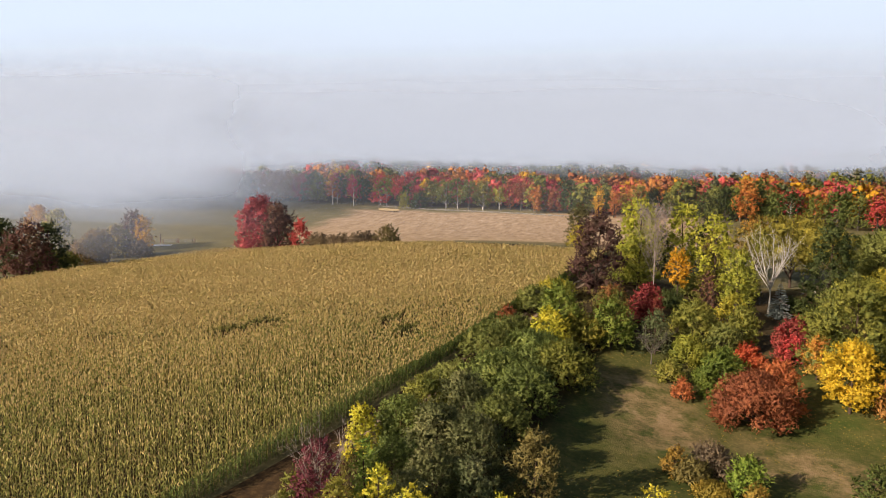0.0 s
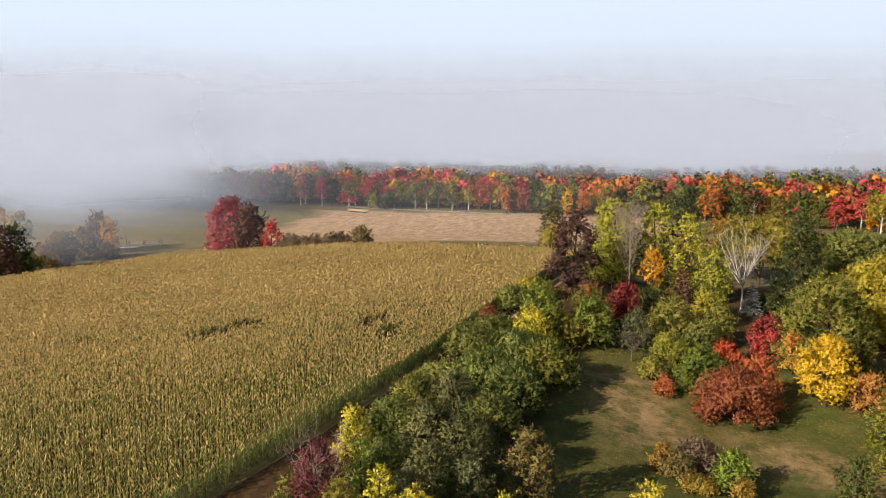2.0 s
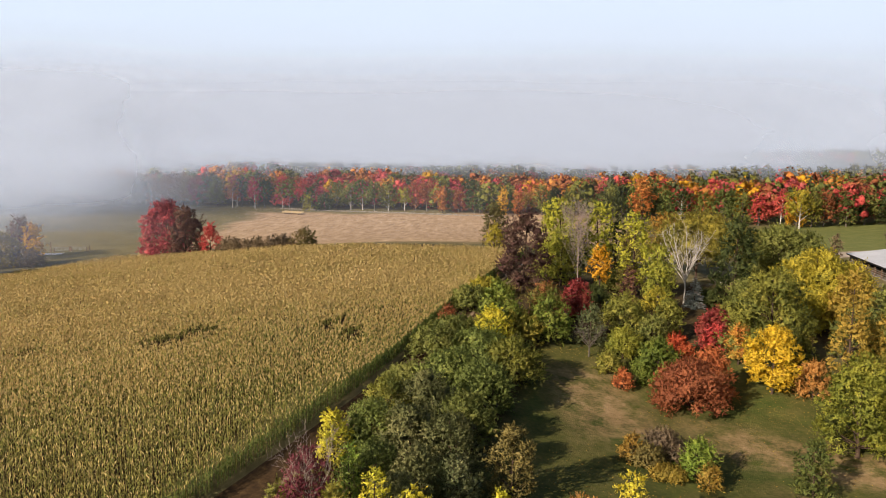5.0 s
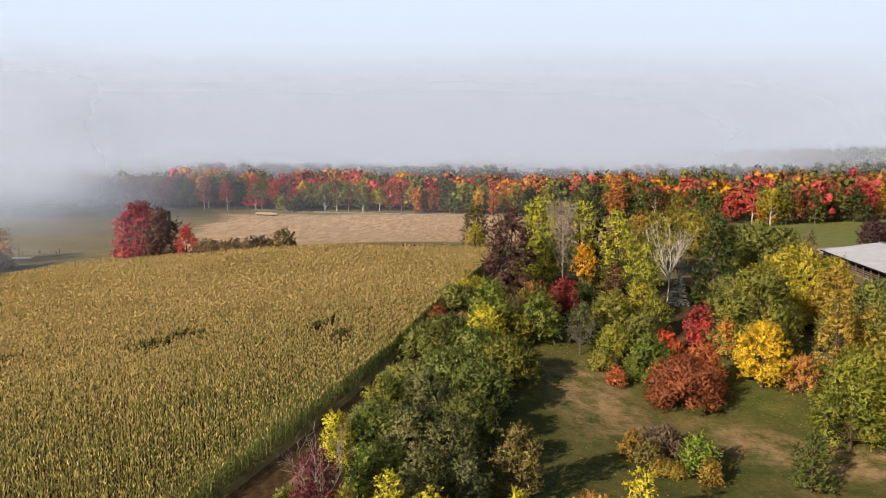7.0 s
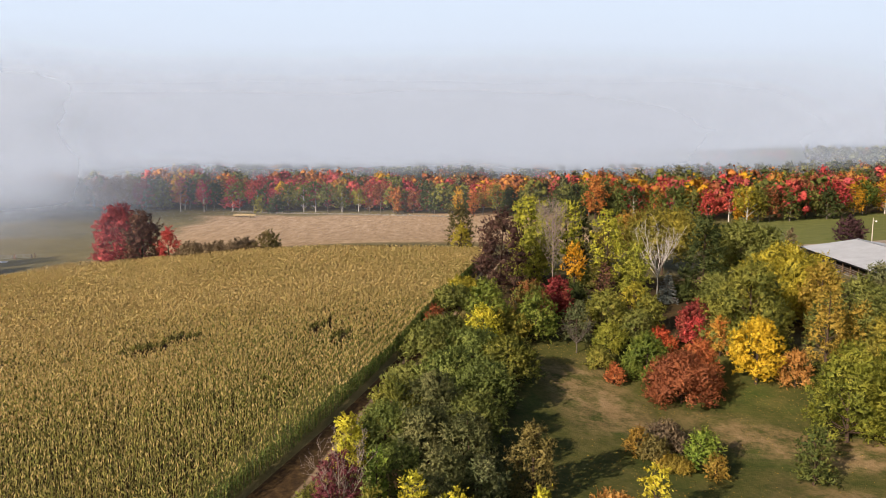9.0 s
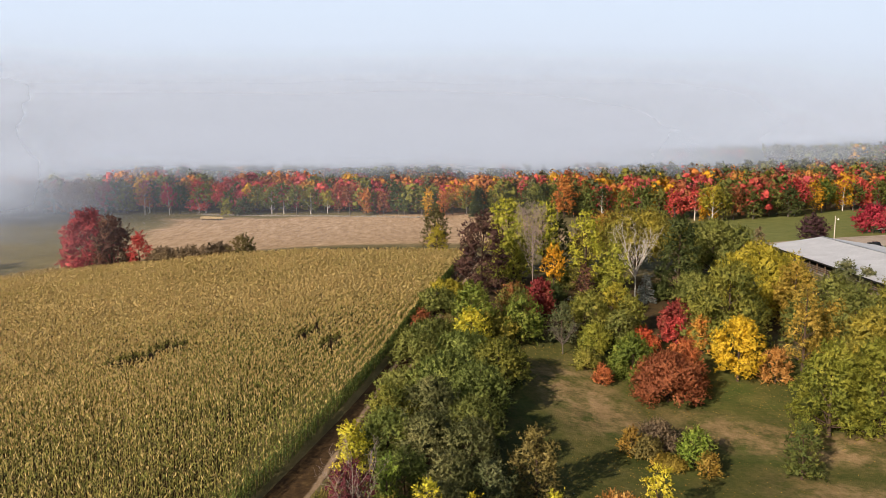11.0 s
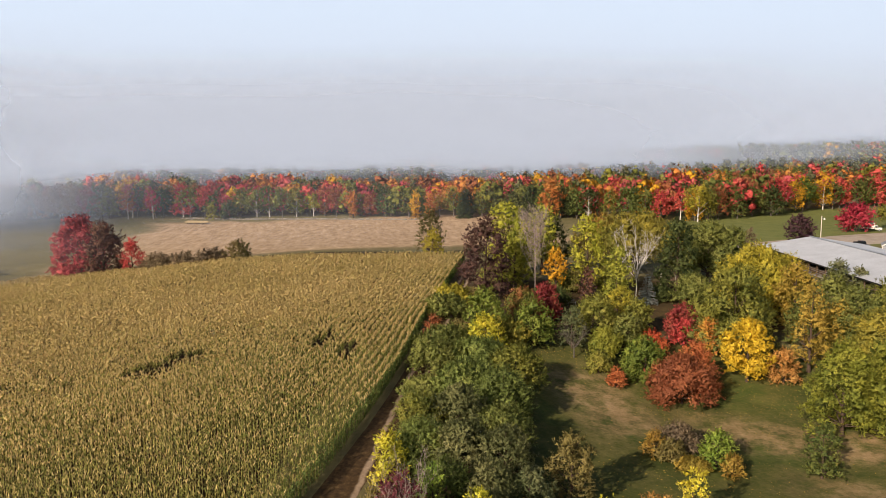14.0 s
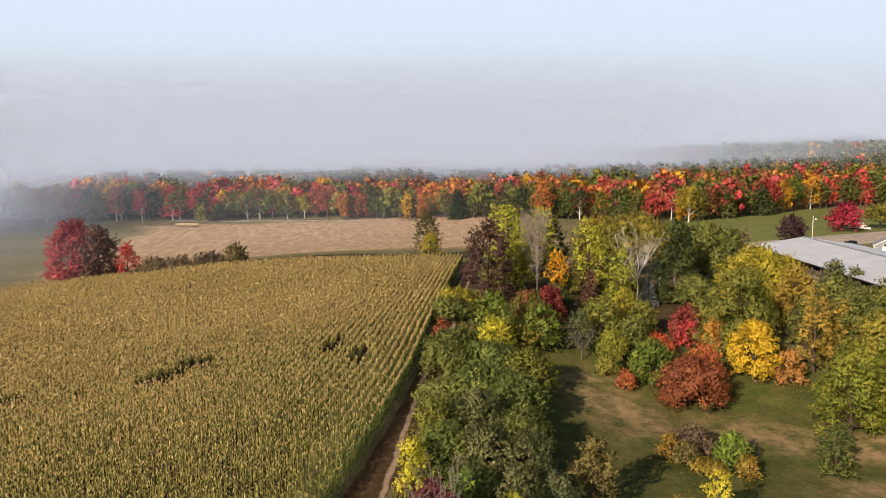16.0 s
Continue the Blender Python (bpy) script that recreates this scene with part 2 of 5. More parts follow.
AXES = np.vstack([np.eye(3), -np.eye(3)])
CORNERS = np.array(list(itertools.product((1, -1), repeat=3))) / math.sqrt(3)
LUMP = np.vstack([AXES, CORNERS])
LUMP_FACES = []
for i, j in ((0, 1), (1, 2), (2, 0)):
    for a, b in itertools.product((1, -1), repeat=2):
        ends = []
        for c in (1, -1):
            w = [0, 0, 0]
            w[i], w[j], w[3 - i - j] = a, b, c
            ends.append(6 + [tuple(q) for q in itertools.product((1, -1), repeat=3)].index(tuple(w)))
        face = [i + (0 if a > 0 else 3), ends[0], j + (0 if b > 0 else 3), ends[1]]
        LUMP_FACES.append(face if a * b > 0 else face[::-1])
LUMP_FACES = np.array(LUMP_FACES)


def lumps(rng, c, s, shrink=0.8):
    """The dense inside of a crown: one uneven twelve-sided lump for each mass. Returns verts, quads and normals."""
    n = len(c)
    jag = 1 + 0.26 * rng.normal(size=(n, 14, 1))
    v = c[:, None] + LUMP[None] * s[:, None] * shrink * jag
    f = (LUMP_FACES[None] + 14 * np.arange(n)[:, None, None]).reshape(-1, 4)
    v, way = v.reshape(-1, 3), unit(LUMP[None] / s[:, None]).reshape(-1, 3)
    f = faced(v, f, way[f].sum(1))
    return v, f, unit(way + 0.5 * rng.normal(size=way.shape))


def limbs(rng, h, r, c, s, thick):
    """A trunk with limbs that reach into the crown's masses."""
    lean = rng.normal(size=2) * 0.02 * h
    spine = [((lean[0] * u * u, lean[1] * u * u, u * h * 0.86), thick * (1 - 0.85 * u) + 0.01) for u in np.linspace(0, 1, 7)]
    spine[0] = ((0, 0, -0.25), thick * 1.35)
    runs = [spine]
    for k in range(0, len(c) - 1, 2):
        p = np.array(c[k])
        z = max(0.1 * h, p[2] - 0.75 * np.hypot(p[0], p[1]))
        u = min(0.95, z / (0.86 * h))
        a = np.array([lean[0] * u * u, lean[1] * u * u, z])
        m = (a + p) / 2 + rng.normal(size=3) * 0.05 * r
        runs.append([(a, thick * 0.45 * (1 - u) + 0.02), (m, thick * 0.28 * (1 - u) + 0.015), (p, 0.012)])
    return tubes(runs, 5)


FINE = {"yellow_tree", "rust_bush", "sumac_shrub", "spice_shrub", "bed_shrub", "lone_bush", "copper_beech", "red_maple"}
count_trees = [0]
GROUPS = {"hedge_bush": "bushes of the hedge", "woodland_tree": "trees along the wood edge", "bed_shrub": "shrubs in the island bed", "scrub_bush": "scrub behind the maize",
          "yellow_shrub": "yellow shrubs in the hedge", "hazel_tree": "hazels at the lawn edge", "rust_bush": "rust bushes on the lawn", "barn_bush": "bushes at the barn"}


def tree(name, x, y, h, r, shape, leaf, label, wood="brown", sink=0.0):
    """A tree or bush: trunk with limbs, and a crown of many leaf sprays."""
    count_trees[0] += 1
    rng = np.random.default_rng(1000 + count_trees[0])
    far = math.hypot(x, y)
    dense = far > 165
    size = max(0.13, min(0.62, far * (0.0014 if name in FINE else 0.002 if name == "hedge_bush" else 0.0015)))
    c, s = lobes(rng, h, r, shape)
    thing = new(name)
    thing.location = (x, y, float(rise(x, y)) - sink)
    mesh_object("trunk", *limbs(rng, h, r, c, s, max(0.05, 0.018 * h)), BARK[wood], thing, smooth=True)
    v, f, n = crown(rng, c, s, size, 0.56 if dense else 0.78 if far < 70 else 0.66)
    ix = np.zeros(len(f), int)
    if far > 58:
        w, g, q = lumps(rng, c[:-1], s[:-1], 0.42 if dense or far < 85 else 0.48)
        v, f, n, ix = np.concatenate([v, w]), np.concatenate([f, g + len(v)]), np.concatenate([n, q]), np.concatenate([ix, np.ones(len(g), int)])
    mesh_object("crown", v, f, [(WOOD if dense else LEAF)[leaf], WOOD[leaf]], thing, index=ix, smooth=True, normals=n)
    kind = "bush" if "bush" in name or "shrub" in name or "clump" in name else "tree"
    return tagged(thing, label, kind, GROUPS.get(name, ""))


# ---- ground ----
def zone(m, x, y, cx, cy, hx, hy, turn=0.0, soft=0.15, wobble=None):
    """1 inside a turned rectangle, fading over its rim, which wobbles."""
    a, b = math.cos(radians(turn)), math.sin(radians(turn))
    u = m.math("ADD", m.math("MULTIPLY", m.math("SUBTRACT", x, cx), a / hx), m.math("MULTIPLY", m.math("SUBTRACT", y, cy), b / hx))
    v = m.math("ADD", m.math("MULTIPLY", m.math("SUBTRACT", x, cx), -b / hy), m.math("MULTIPLY", m.math("SUBTRACT", y, cy), a / hy))
    d = m.math("MAXIMUM", m.math("ABSOLUTE", u), m.math("ABSOLUTE", v))
    if wobble is not None:
        d = m.math("ADD", d, wobble)
    return m.step(d, 1 + soft, 1 - soft)


def ground_material():
    m = Nodes("ground")
    pos = m.place()
    sep = m.node("SeparateXYZ")
    m.put(sep.inputs[0], pos)
    x, y = sep.outputs[0], sep.outputs[1]
    fine, mid, big = m.noise(2.2, 5.0, 0.7), m.noise(0.25, 4.0, 0.6), m.noise(0.045, 3.0)
    wob = m.math("MULTIPLY", m.math("SUBTRACT", m.noise(0.12, 4.0, 0.65), 0.5), 0.7)
    wob_big = m.math("MULTIPLY", m.math("SUBTRACT", big, 0.5), 0.35)
    both = m.math("ADD", m.math("MULTIPLY", fine, 0.45), m.math("MULTIPLY", mid, 0.55))
    pasture = m.ramp(m.math("ADD", m.math("MULTIPLY", both, 0.6), m.math("MULTIPLY", big, 0.4)), [(0.3, "525032"), (0.5, "6a6242"), (0.68, "7e7250")])
    # stubble of a cut hay field
    flat = m.node("Mapping")
    flat.inputs["Scale"].default_value = (1.0, 0.22, 1.0)
    m.put(flat.inputs["Vector"], pos)
    swath = m.noise(0.45, 6.0, 0.7, flat.outputs[0])
    straw_f = m.math("ADD", m.math("MULTIPLY", both, 0.4), m.math("MULTIPLY", swath, 0.6))
    straw = m.ramp(straw_f, [(0.36, "8a7258"), (0.5, "a48a6c"), (0.62, "bea488")])
    col = m.mix(zone(m, x, y, -28, 290, 84, 76, 0, 0.10, wob_big), pasture, straw)
    col = m.mix(m.math("MULTIPLY", zone(m, x, y, -20, 216, 110, 14, 0, 0.5, wob), 0.8), col, m.ramp(both, [(0.35, "4c4a2a"), (0.65, "6e6540")]))
    # hay meadow beside the drive
    meadow = m.ramp(both, [(0.3, "545c2e"), (0.5, "686c39"), (0.72, "7c7a46")])
    col = m.mix(zone(m, x, y, 160, 255, 75, 48, 25, 0.15, wob_big), col, meadow)
    # garden lawn, green with parched places
    lawn = m.ramp(both, [(0.32, "323c19"), (0.48, "4c4e24"), (0.68, "6a6236")])
    dry = m.ramp(both, [(0.32, "705c3e"), (0.5, "947a58"), (0.7, "b09674")])
    dryness = m.math("MAXIMUM", zone(m, x, y, 18.5, 82, 5.0, 9.5, 8, 0.6, wob), zone(m, x, y, 38, 71, 12, 4.5, -28, 0.6, wob))
    dryness = m.math("MAXIMUM", dryness, m.math("MULTIPLY", zone(m, x, y, 37, 58, 7, 3, -35, 0.6, wob), 0.8))
    dryness = m.math("MULTIPLY", dryness, m.math("MULTIPLY", m.step(m.noise(0.35, 8.0, 0.75), 0.36, 0.62), m.math("MULTIPLY_ADD", m.noise(2.6, 5.0, 0.8), 0.9, 0.4)), clamp=True)
    lush = m.step(m.noise(0.11, 3.0, 0.6), 0.50, 0.66)
    lawn = m.mix(m.math("MULTIPLY", lush, 0.7), lawn, m.ramp(both, [(0.35, "34441a"), (0.65, "56612a")]))
    lawn = m.mix(dryness, lawn, dry)
    col = m.mix(zone(m, x, y, 26, 66, 26, 40, 0, 0.12, wob), col, lawn)
    # bare soil under the maize, leaf litter under trees
    soil = m.ramp(both, [(0.3, "1a120c"), (0.7, "302318")])
    turn = math.degrees(math.atan(-0.216))
    col = m.mix(zone(m, x, y, -60.0, 105, 50, 110, turn, 0.02), col, soil)
    litter = m.ramp(both, [(0.3, "2e2618"), (0.55, "4a3c24"), (0.75, "5c4c2c")])
    col = m.mix(zone(m, x, y, 42, 128, 34, 26, 0, 0.2, wob), col, litter)
    col = m.mix(zone(m, x, y, 2, 80, 6.5, 44, turn, 0.25, wob), col, litter)
    woods = m.step(m.math("ADD", y, m.math("MULTIPLY", big, 40)), 405, 425)
    col = m.mix(woods, col, litter)
    high = m.math("ADD", m.math("MULTIPLY", fine, 0.5), m.math("MULTIPLY", m.noise(9.0, 3.0), 0.5))
    return m.done(m.surface(col, 0.95, normal=m.bump(high, 0.12), gloss=0.15))


def spread(lo, hi, step, end, grow=1.28):
    """Coordinates: even from lo to hi, then ever wider steps to both ends."""
    mid = list(np.arange(lo, hi + 0.1, step))
    s, a, b = step, mid[0], mid[-1]
    while b < end:
        s *= grow
        a, b = a - s, b + s
        mid = [a, *mid, b]
    return np.array(mid)


gx, gy = spread(-220, 260, 5.0, 4600), spread(-40, 440, 5.0, 4600)
vx, vy = np.meshgrid(gx, gy)
gv = np.stack([vx, vy, rise(vx, vy)], -1).reshape(-1, 3)
i = (np.arange(len(gy) - 1)[:, None] * len(gx) + np.arange(len(gx) - 1)).ravel()
ground = mesh_object("ground", gv, np.stack([i, i + 1, i + 1 + len(gx), i + len(gx)], 1), ground_material(), smooth=True)
tagged(ground, "rolling farmland with lawn, stubble and bare soil", "ground", kind="structure")

# ---- farm track beside the maize ----
EDGE = (-13.6, 52.6, 0.216)


def edge_x(y):
    """Where the maize ends: straight far off, bending away nearer by."""
    return EDGE[0] + (y - EDGE[1]) * EDGE[2] - 0.0016 * np.maximum(0, 95 - y) ** 2


ALONG = np.array([0.216, 1.0]) / math.hypot(0.216, 1.0)
ACROSS = np.array([ALONG[1], -ALONG[0]])


def strip(name, start, end, half, mat, label, lift=0.03, step=2.0, across=9, bend=None, dips=None):
    """A surface strip that follows the ground, in its own frame: local x across, local y along."""
    start, end = np.array(start, float), np.array(end, float)
    length = np.linalg.norm(end - start)
    turn = math.atan2(-(end - start)[0], (end - start)[1])
    us, ts = np.linspace(-half, half, across), np.arange(0, length + step, step)
    uu, tt = np.meshgrid(us, ts)
    ww = uu + (bend(tt) if bend else 0.0)
    wx, wy = start[0] + ww * math.cos(turn) - tt * math.sin(turn), start[1] + ww * math.sin(turn) + tt * math.cos(turn)
    zz = rise(wx, wy) + lift + (dips(uu) if dips else 0.0) - 0.06 * (np.abs(uu) > half * 0.98)
    z0 = float(rise(start[0], start[1]))
    k = (np.arange(len(ts) - 1)[:, None] * across + np.arange(across - 1)).ravel()
    ob = mesh_object(name, np.stack([ww, tt, zz - z0], -1).reshape(-1, 3), np.stack([k, k + 1, k + 1 + across, k + across], 1), mat, smooth=True)
    ob.matrix_world = Matrix.Translation((start[0], start[1], z0)) @ Matrix.Rotation(turn, 4, "Z")
    return tagged(ob, label, "track", kind="structure")


def track_material():
    m = Nodes("track")
    co = m.node("TexCoord").outputs["Object"]
    sep = m.node("SeparateXYZ")
    m.put(sep.inputs[0], co)
    n = m.noise(1.6, 5.0, 0.7, co)
    x = m.math("ADD", sep.outputs[0], m.math("MULTIPLY", m.math("SUBTRACT", m.noise(0.5, 3.0, 0.5, co), 0.5), 0.7))
    rut = m.step(m.math("ABSOLUTE", m.math("SUBTRACT", m.math("ABSOLUTE", x), 0.85)), 0.42, 0.12)
    dirt = m.ramp(n, [(0.3, "78644f"), (0.7, "a18c75")])
    grass = m.ramp(n, [(0.3, "2c2116"), (0.55, "483722"), (0.75, "625032")])
    return m.done(m.surface(m.mix(rut, grass, dirt), 0.95, normal=m.bump(n, 0.06), gloss=0.15))


ya, yb = 15.0, 186.0
XA, XB = EDGE[0] + (ya - EDGE[1]) * EDGE[2], EDGE[0] + (yb - EDGE[1]) * EDGE[2]
strip("track", (XA + 2.6, ya), (XB + 2.6, yb), 1.8, track_material(), "dirt farm track with two pale wheel ruts",
      across=13, lift=0.05, bend=lambda t: -0.0016 * np.maximum(0, 95 - ya - t * ALONG[1]) ** 2 / ALONG[1], dips=lambda u: -0.05 * np.exp(-((np.abs(u) - 0.85) / 0.3) ** 2))


def gravel_material():
    m = Nodes("gravel")
    n, g = m.noise(0.4, 4.0), m.noise(6.0, 3.0, 0.7)
    col = m.ramp(m.math("ADD", m.math("MULTIPLY", n, 0.6), m.math("MULTIPLY", g, 0.4)), [(0.3, "86786a"), (0.7, "b4a698")])
    return m.done(m.surface(col, 0.95, normal=m.bump(g, 0.05), gloss=0.15))


GRAVEL = gravel_material()
tagged(strip("driveway", (90, 197), (190, 224), 5.0, GRAVEL, "pale gravel drive past the barn", lift=0.06), category="road")
tagged(strip("driveway", (122, 199), (168, 209), 9.0, GRAVEL, "gravel yard beside the barn", lift=0.10), category="road")
tagged(strip("driveway", (86, 112), (92, 128), 1.6, GRAVEL, "bare earth path behind the trees", lift=0.06), category="path")


# ---- maize ----
FAR_END = ((-123, -60, -42, -16, 9, 16), (203, 187, 181, 176, 180, 183))


def maize():
    rng = np.random.default_rng(7)
    spots = []
    for row in range(0, 130):
        t = np.arange(-10, 190, 0.23)
        t = t + rng.normal(size=len(t)) * 0.06
        u = -(row * 0.9 + 0.1) + rng.normal(size=len(t)) * 0.04
        y = 30 + u * ACROSS[1] + t * ALONG[1]
        x = edge_x(y) + u / ACROSS[0]
        ok = (y > 30) & (y < np.interp(x, FAR_END[0], FAR_END[1])) & (x > -123) & (x > -1.0 * y - 4)
        spots.append(np.stack([x[ok], y[ok], np.full(ok.sum(), row)], 1))
    p = np.concatenate(spots)
    # places where the crop failed
    for cx, cy, a, b, turn in ((-36.2, 86.8, 3.0, 1.8, 25), (-33.0, 91.2, 3.1, 1.6, 25), (-15.8, 94.5, 3.4, 1.0, 70),
                               (-12.6, 90.0, 3.0, 1.1, 70), (-52.5, 84.5, 2.4, 0.9, 25), (-50, 150, 3.5, 1.2, 10)):
        c, s = math.cos(radians(turn)), math.sin(radians(turn))
        dx, dy = p[:, 0] - cx, p[:, 1] - cy
        p = p[((dx * c + dy * s) / a) ** 2 + ((dy * c - dx * s) / b) ** 2 > 0.8 + 0.4 * rng.random(len(p))]
    far = np.hypot(p[:, 0], p[:, 1])
    p = p[(far < 95) | (rng.random(len(p)) < np.clip(1.6 - far / 190, 0.48, 1))]
    p = p[rng.random(len(p)) > 0.04]
    n = len(p)
    base = np.stack([p[:, 0], p[:, 1], rise(p[:, 0], p[:, 1])], 1)
    wavy = np.array([noise.noise((a * 0.07, b * 0.07, 3.0)) for a, b in p[:, :2]])
    tall = 2.6 + 0.2 * rng.normal(size=n) + 0.25 * wavy
    far = np.hypot(p[:, 0], p[:, 1])
    wide = np.clip(far / 85, 0.62, 1.7)
    vs, fs, ix, ns, at = [], [], [], [], 0

    def add(a, along, side, length, width, bend, mat, lift=0.3):
        nonlocal at
        v, f = leaf_quads(a, along, side, length, width, bend)
        flat = np.cross(side, along)
        flat = flat * np.sign(flat[:, 2:] + 1e-6)
        face = unit(flat + 0.5 * along * (1, 1, 0) + np.array([0, 0, lift]))
        vs.append(v)
        fs.append(faced(v, f, face) + at)
        ns.append(np.repeat(face, 4, 0))
        ix.append(np.broadcast_to(mat, len(f)))
        at += len(v)

    turn0 = rng.random(n) * 2 * math.pi
    edge, outer = p[:, 2] < 2.5, p[:, 2] < 0.5
    near = far < 100
    for k in range(13):
        if k < 6:
            some = np.ones(n, bool) if k in (3, 4, 5) else far < 120 if k == 1 else near | edge
            hz = 1.15 + 0.17 * k
        else:
            some = edge
            hz = 0.15 + 0.17 * (k - 6)
        m = int(some.sum())
        w = turn0[some] + math.pi * k + rng.normal(size=m) * 0.5
        out = np.stack([np.cos(w), np.sin(w), np.full(m, 0.7 + 0.14 * min(k, 5)) + 0.35 * rng.normal(size=m)], 1)
        along = unit(out)
        side = unit(np.cross(along, np.array([0, 0, 1.0]) + 0.25 * rng.normal(size=(m, 3))))
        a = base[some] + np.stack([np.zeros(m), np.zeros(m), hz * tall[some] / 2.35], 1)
        # near plants take the darker leaf on top, painting in the shade between them
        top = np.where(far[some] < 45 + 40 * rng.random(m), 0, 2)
        # far off, the shaded third leaf is painted pale to lighten the gaps
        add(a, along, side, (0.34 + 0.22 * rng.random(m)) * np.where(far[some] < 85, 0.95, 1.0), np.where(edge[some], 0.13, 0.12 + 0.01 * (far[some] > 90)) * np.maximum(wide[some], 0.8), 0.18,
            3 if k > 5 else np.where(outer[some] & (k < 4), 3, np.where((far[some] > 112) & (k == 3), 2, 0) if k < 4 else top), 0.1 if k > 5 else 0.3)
    for k in range(2):
        some = (far > 75) | (rng.random(n) < 0.6) if k == 0 else (far > 72) & (far < 115)
        m = int(some.sum())
        along = unit(np.stack([rng.normal(size=m) * 0.28, rng.normal(size=m) * 0.28, np.ones(m)], 1))
        w = rng.random(m) * 2 * math.pi
        side = unit(np.cross(along, np.stack([np.cos(w), np.sin(w), 0 * w], 1)))
        a = base[some] + np.stack([0 * w, 0 * w, tall[some] - 0.3], 1)
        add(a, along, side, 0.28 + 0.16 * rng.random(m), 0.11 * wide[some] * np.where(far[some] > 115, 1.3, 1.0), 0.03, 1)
    stalk = far < 95
    m = int(stalk.sum())
    w = rng.random(m) * 2 * math.pi
    add(base[stalk], np.tile((0.0, 0.0, 1.0), (m, 1)), np.stack([np.cos(w), np.sin(w), 0 * w], 1), tall[stalk] * 0.9, np.full(m, 0.045), 0.0, 0)
    return np.concatenate(vs), np.concatenate(fs), np.concatenate(ix), np.concatenate(ns)


def maize_leaf(name, stops):
    m = Nodes(name)
    own = m.node("NewGeometry").outputs["Random Per Island"]
    patch = m.math("ADD", m.math("MULTIPLY", m.noise(0.05, 4.0, 0.6), 0.6), m.math("MULTIPLY", m.noise(1.3, 2.0, 0.5), 0.6))
    sep = m.node("SeparateXYZ")
    m.put(sep.inputs[0], m.place())
    inside = m.math("SUBTRACT", sep.outputs[0], m.math("MULTIPLY", sep.outputs[1], EDGE[2]))
    late = m.step(m.math("ADD", inside, m.math("MULTIPLY", patch, 30)), -30, 0)
    f = m.math("ADD", m.math("MULTIPLY", own, 0.34), m.math("MULTIPLY", m.math("SUBTRACT", patch, m.math("MULTIPLY_ADD", late, 0.10, 0.35)), 1.3), clamp=True)
    col = m.ramp(f, [(i / (len(stops) - 1), c) for i, c in enumerate(stops)])
    thin = m.node("BsdfTranslucent")
    m.put(thin.inputs[0], col)
    both = m.node("MixShader")
    both.inputs[0].default_value = 0.32
    m.put(both.inputs[1], m.surface(col, 0.6, gloss=0.3))
    m.put(both.inputs[2], thin.outputs[0])
    return m.done(both.outputs[0])


def maize_tassel():
    m = Nodes("maize_tassel")
    own = m.node("NewGeometry").outputs["Random Per Island"]
    col = m.ramp(own, [(0.0, "b69a66"), (0.5, "c2a974"), (1.0, "ceb884")])
    thin = m.node("BsdfTranslucent")
    m.put(thin.inputs[0], col)
    both = m.node("MixShader")
    both.inputs[0].default_value = 0.5
    m.put(both.inputs[1], m.surface(col, 0.8, gloss=0.2))
    m.put(both.inputs[2], thin.outputs[0])
    return m.done(both.outputs[0])


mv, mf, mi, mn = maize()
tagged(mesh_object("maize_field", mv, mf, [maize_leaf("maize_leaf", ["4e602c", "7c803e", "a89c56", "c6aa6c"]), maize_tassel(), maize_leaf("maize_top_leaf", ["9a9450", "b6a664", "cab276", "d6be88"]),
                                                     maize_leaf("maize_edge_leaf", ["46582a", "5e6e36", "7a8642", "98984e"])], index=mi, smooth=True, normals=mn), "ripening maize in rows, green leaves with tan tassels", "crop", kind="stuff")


# ---- rough grass ----
def tufts(name, spots, h, leaf, label, seed, blades=7):
    rng = np.random.default_rng(seed)
    p = np.repeat(spots, blades, 0) + rng.normal(size=(len(spots) * blades, 2)) * 0.18
    n = len(p)
    along = unit(np.stack([rng.normal(size=n) * 0.5, rng.normal(size=n) * 0.5, np.ones(n)], 1))
    side = unit(np.cross(along, rng.normal(size=(n, 3))))
    at = np.stack([p[:, 0], p[:, 1], rise(p[:, 0], p[:, 1]) - 0.03], 1)
    v, f = leaf_quads(at, along, side, h * (0.5 + rng.random(n)), np.full(n, 0.07), 0.1)
    return tagged(mesh_object(name, v, f, leaf), label, "grass", kind="stuff")


rg = np.random.default_rng(21)
ty = 30 + 110 * rg.random(2400)
tx = edge_x(ty) + 4.7 + 1.9 * np.abs(rg.normal(size=2400))
tufts("grass_verge", np.stack([tx, ty], 1), 0.55, LEAF["drybrown"], "tall dry grass verge beside the track", 22)


def litter():
    """Fallen leaves on the lawn, thickest near the bushes."""
    rng = np.random.default_rng(33)
    spots = []
    for cx, cy, s, n in ((28, 79, 4.5, 500), (40, 84, 4.5, 500), (16, 96, 4.0, 300), (22, 62, 4.5, 250), (38, 68, 7, 350), (9, 60, 5, 250)):
        spots.append(np.array([cx, cy]) + rng.normal(size=(n, 2)) * s)
    p = np.concatenate(spots)
    n = len(p)
    w = rng.random(n) * 2 * math.pi
    along = unit(np.stack([np.cos(w), np.sin(w), 0.25 * rng.random(n)], 1))
    side = unit(np.stack([-np.sin(w), np.cos(w), 0.5 * rng.normal(size=n)], 1))
    at = np.stack([p[:, 0], p[:, 1], rise(p[:, 0], p[:, 1]) + 0.03], 1)
    return leaf_quads(at, along, side, 0.12 + 0.1 * rng.random(n), 0.09 + 0.05 * rng.random(n), 0.1)


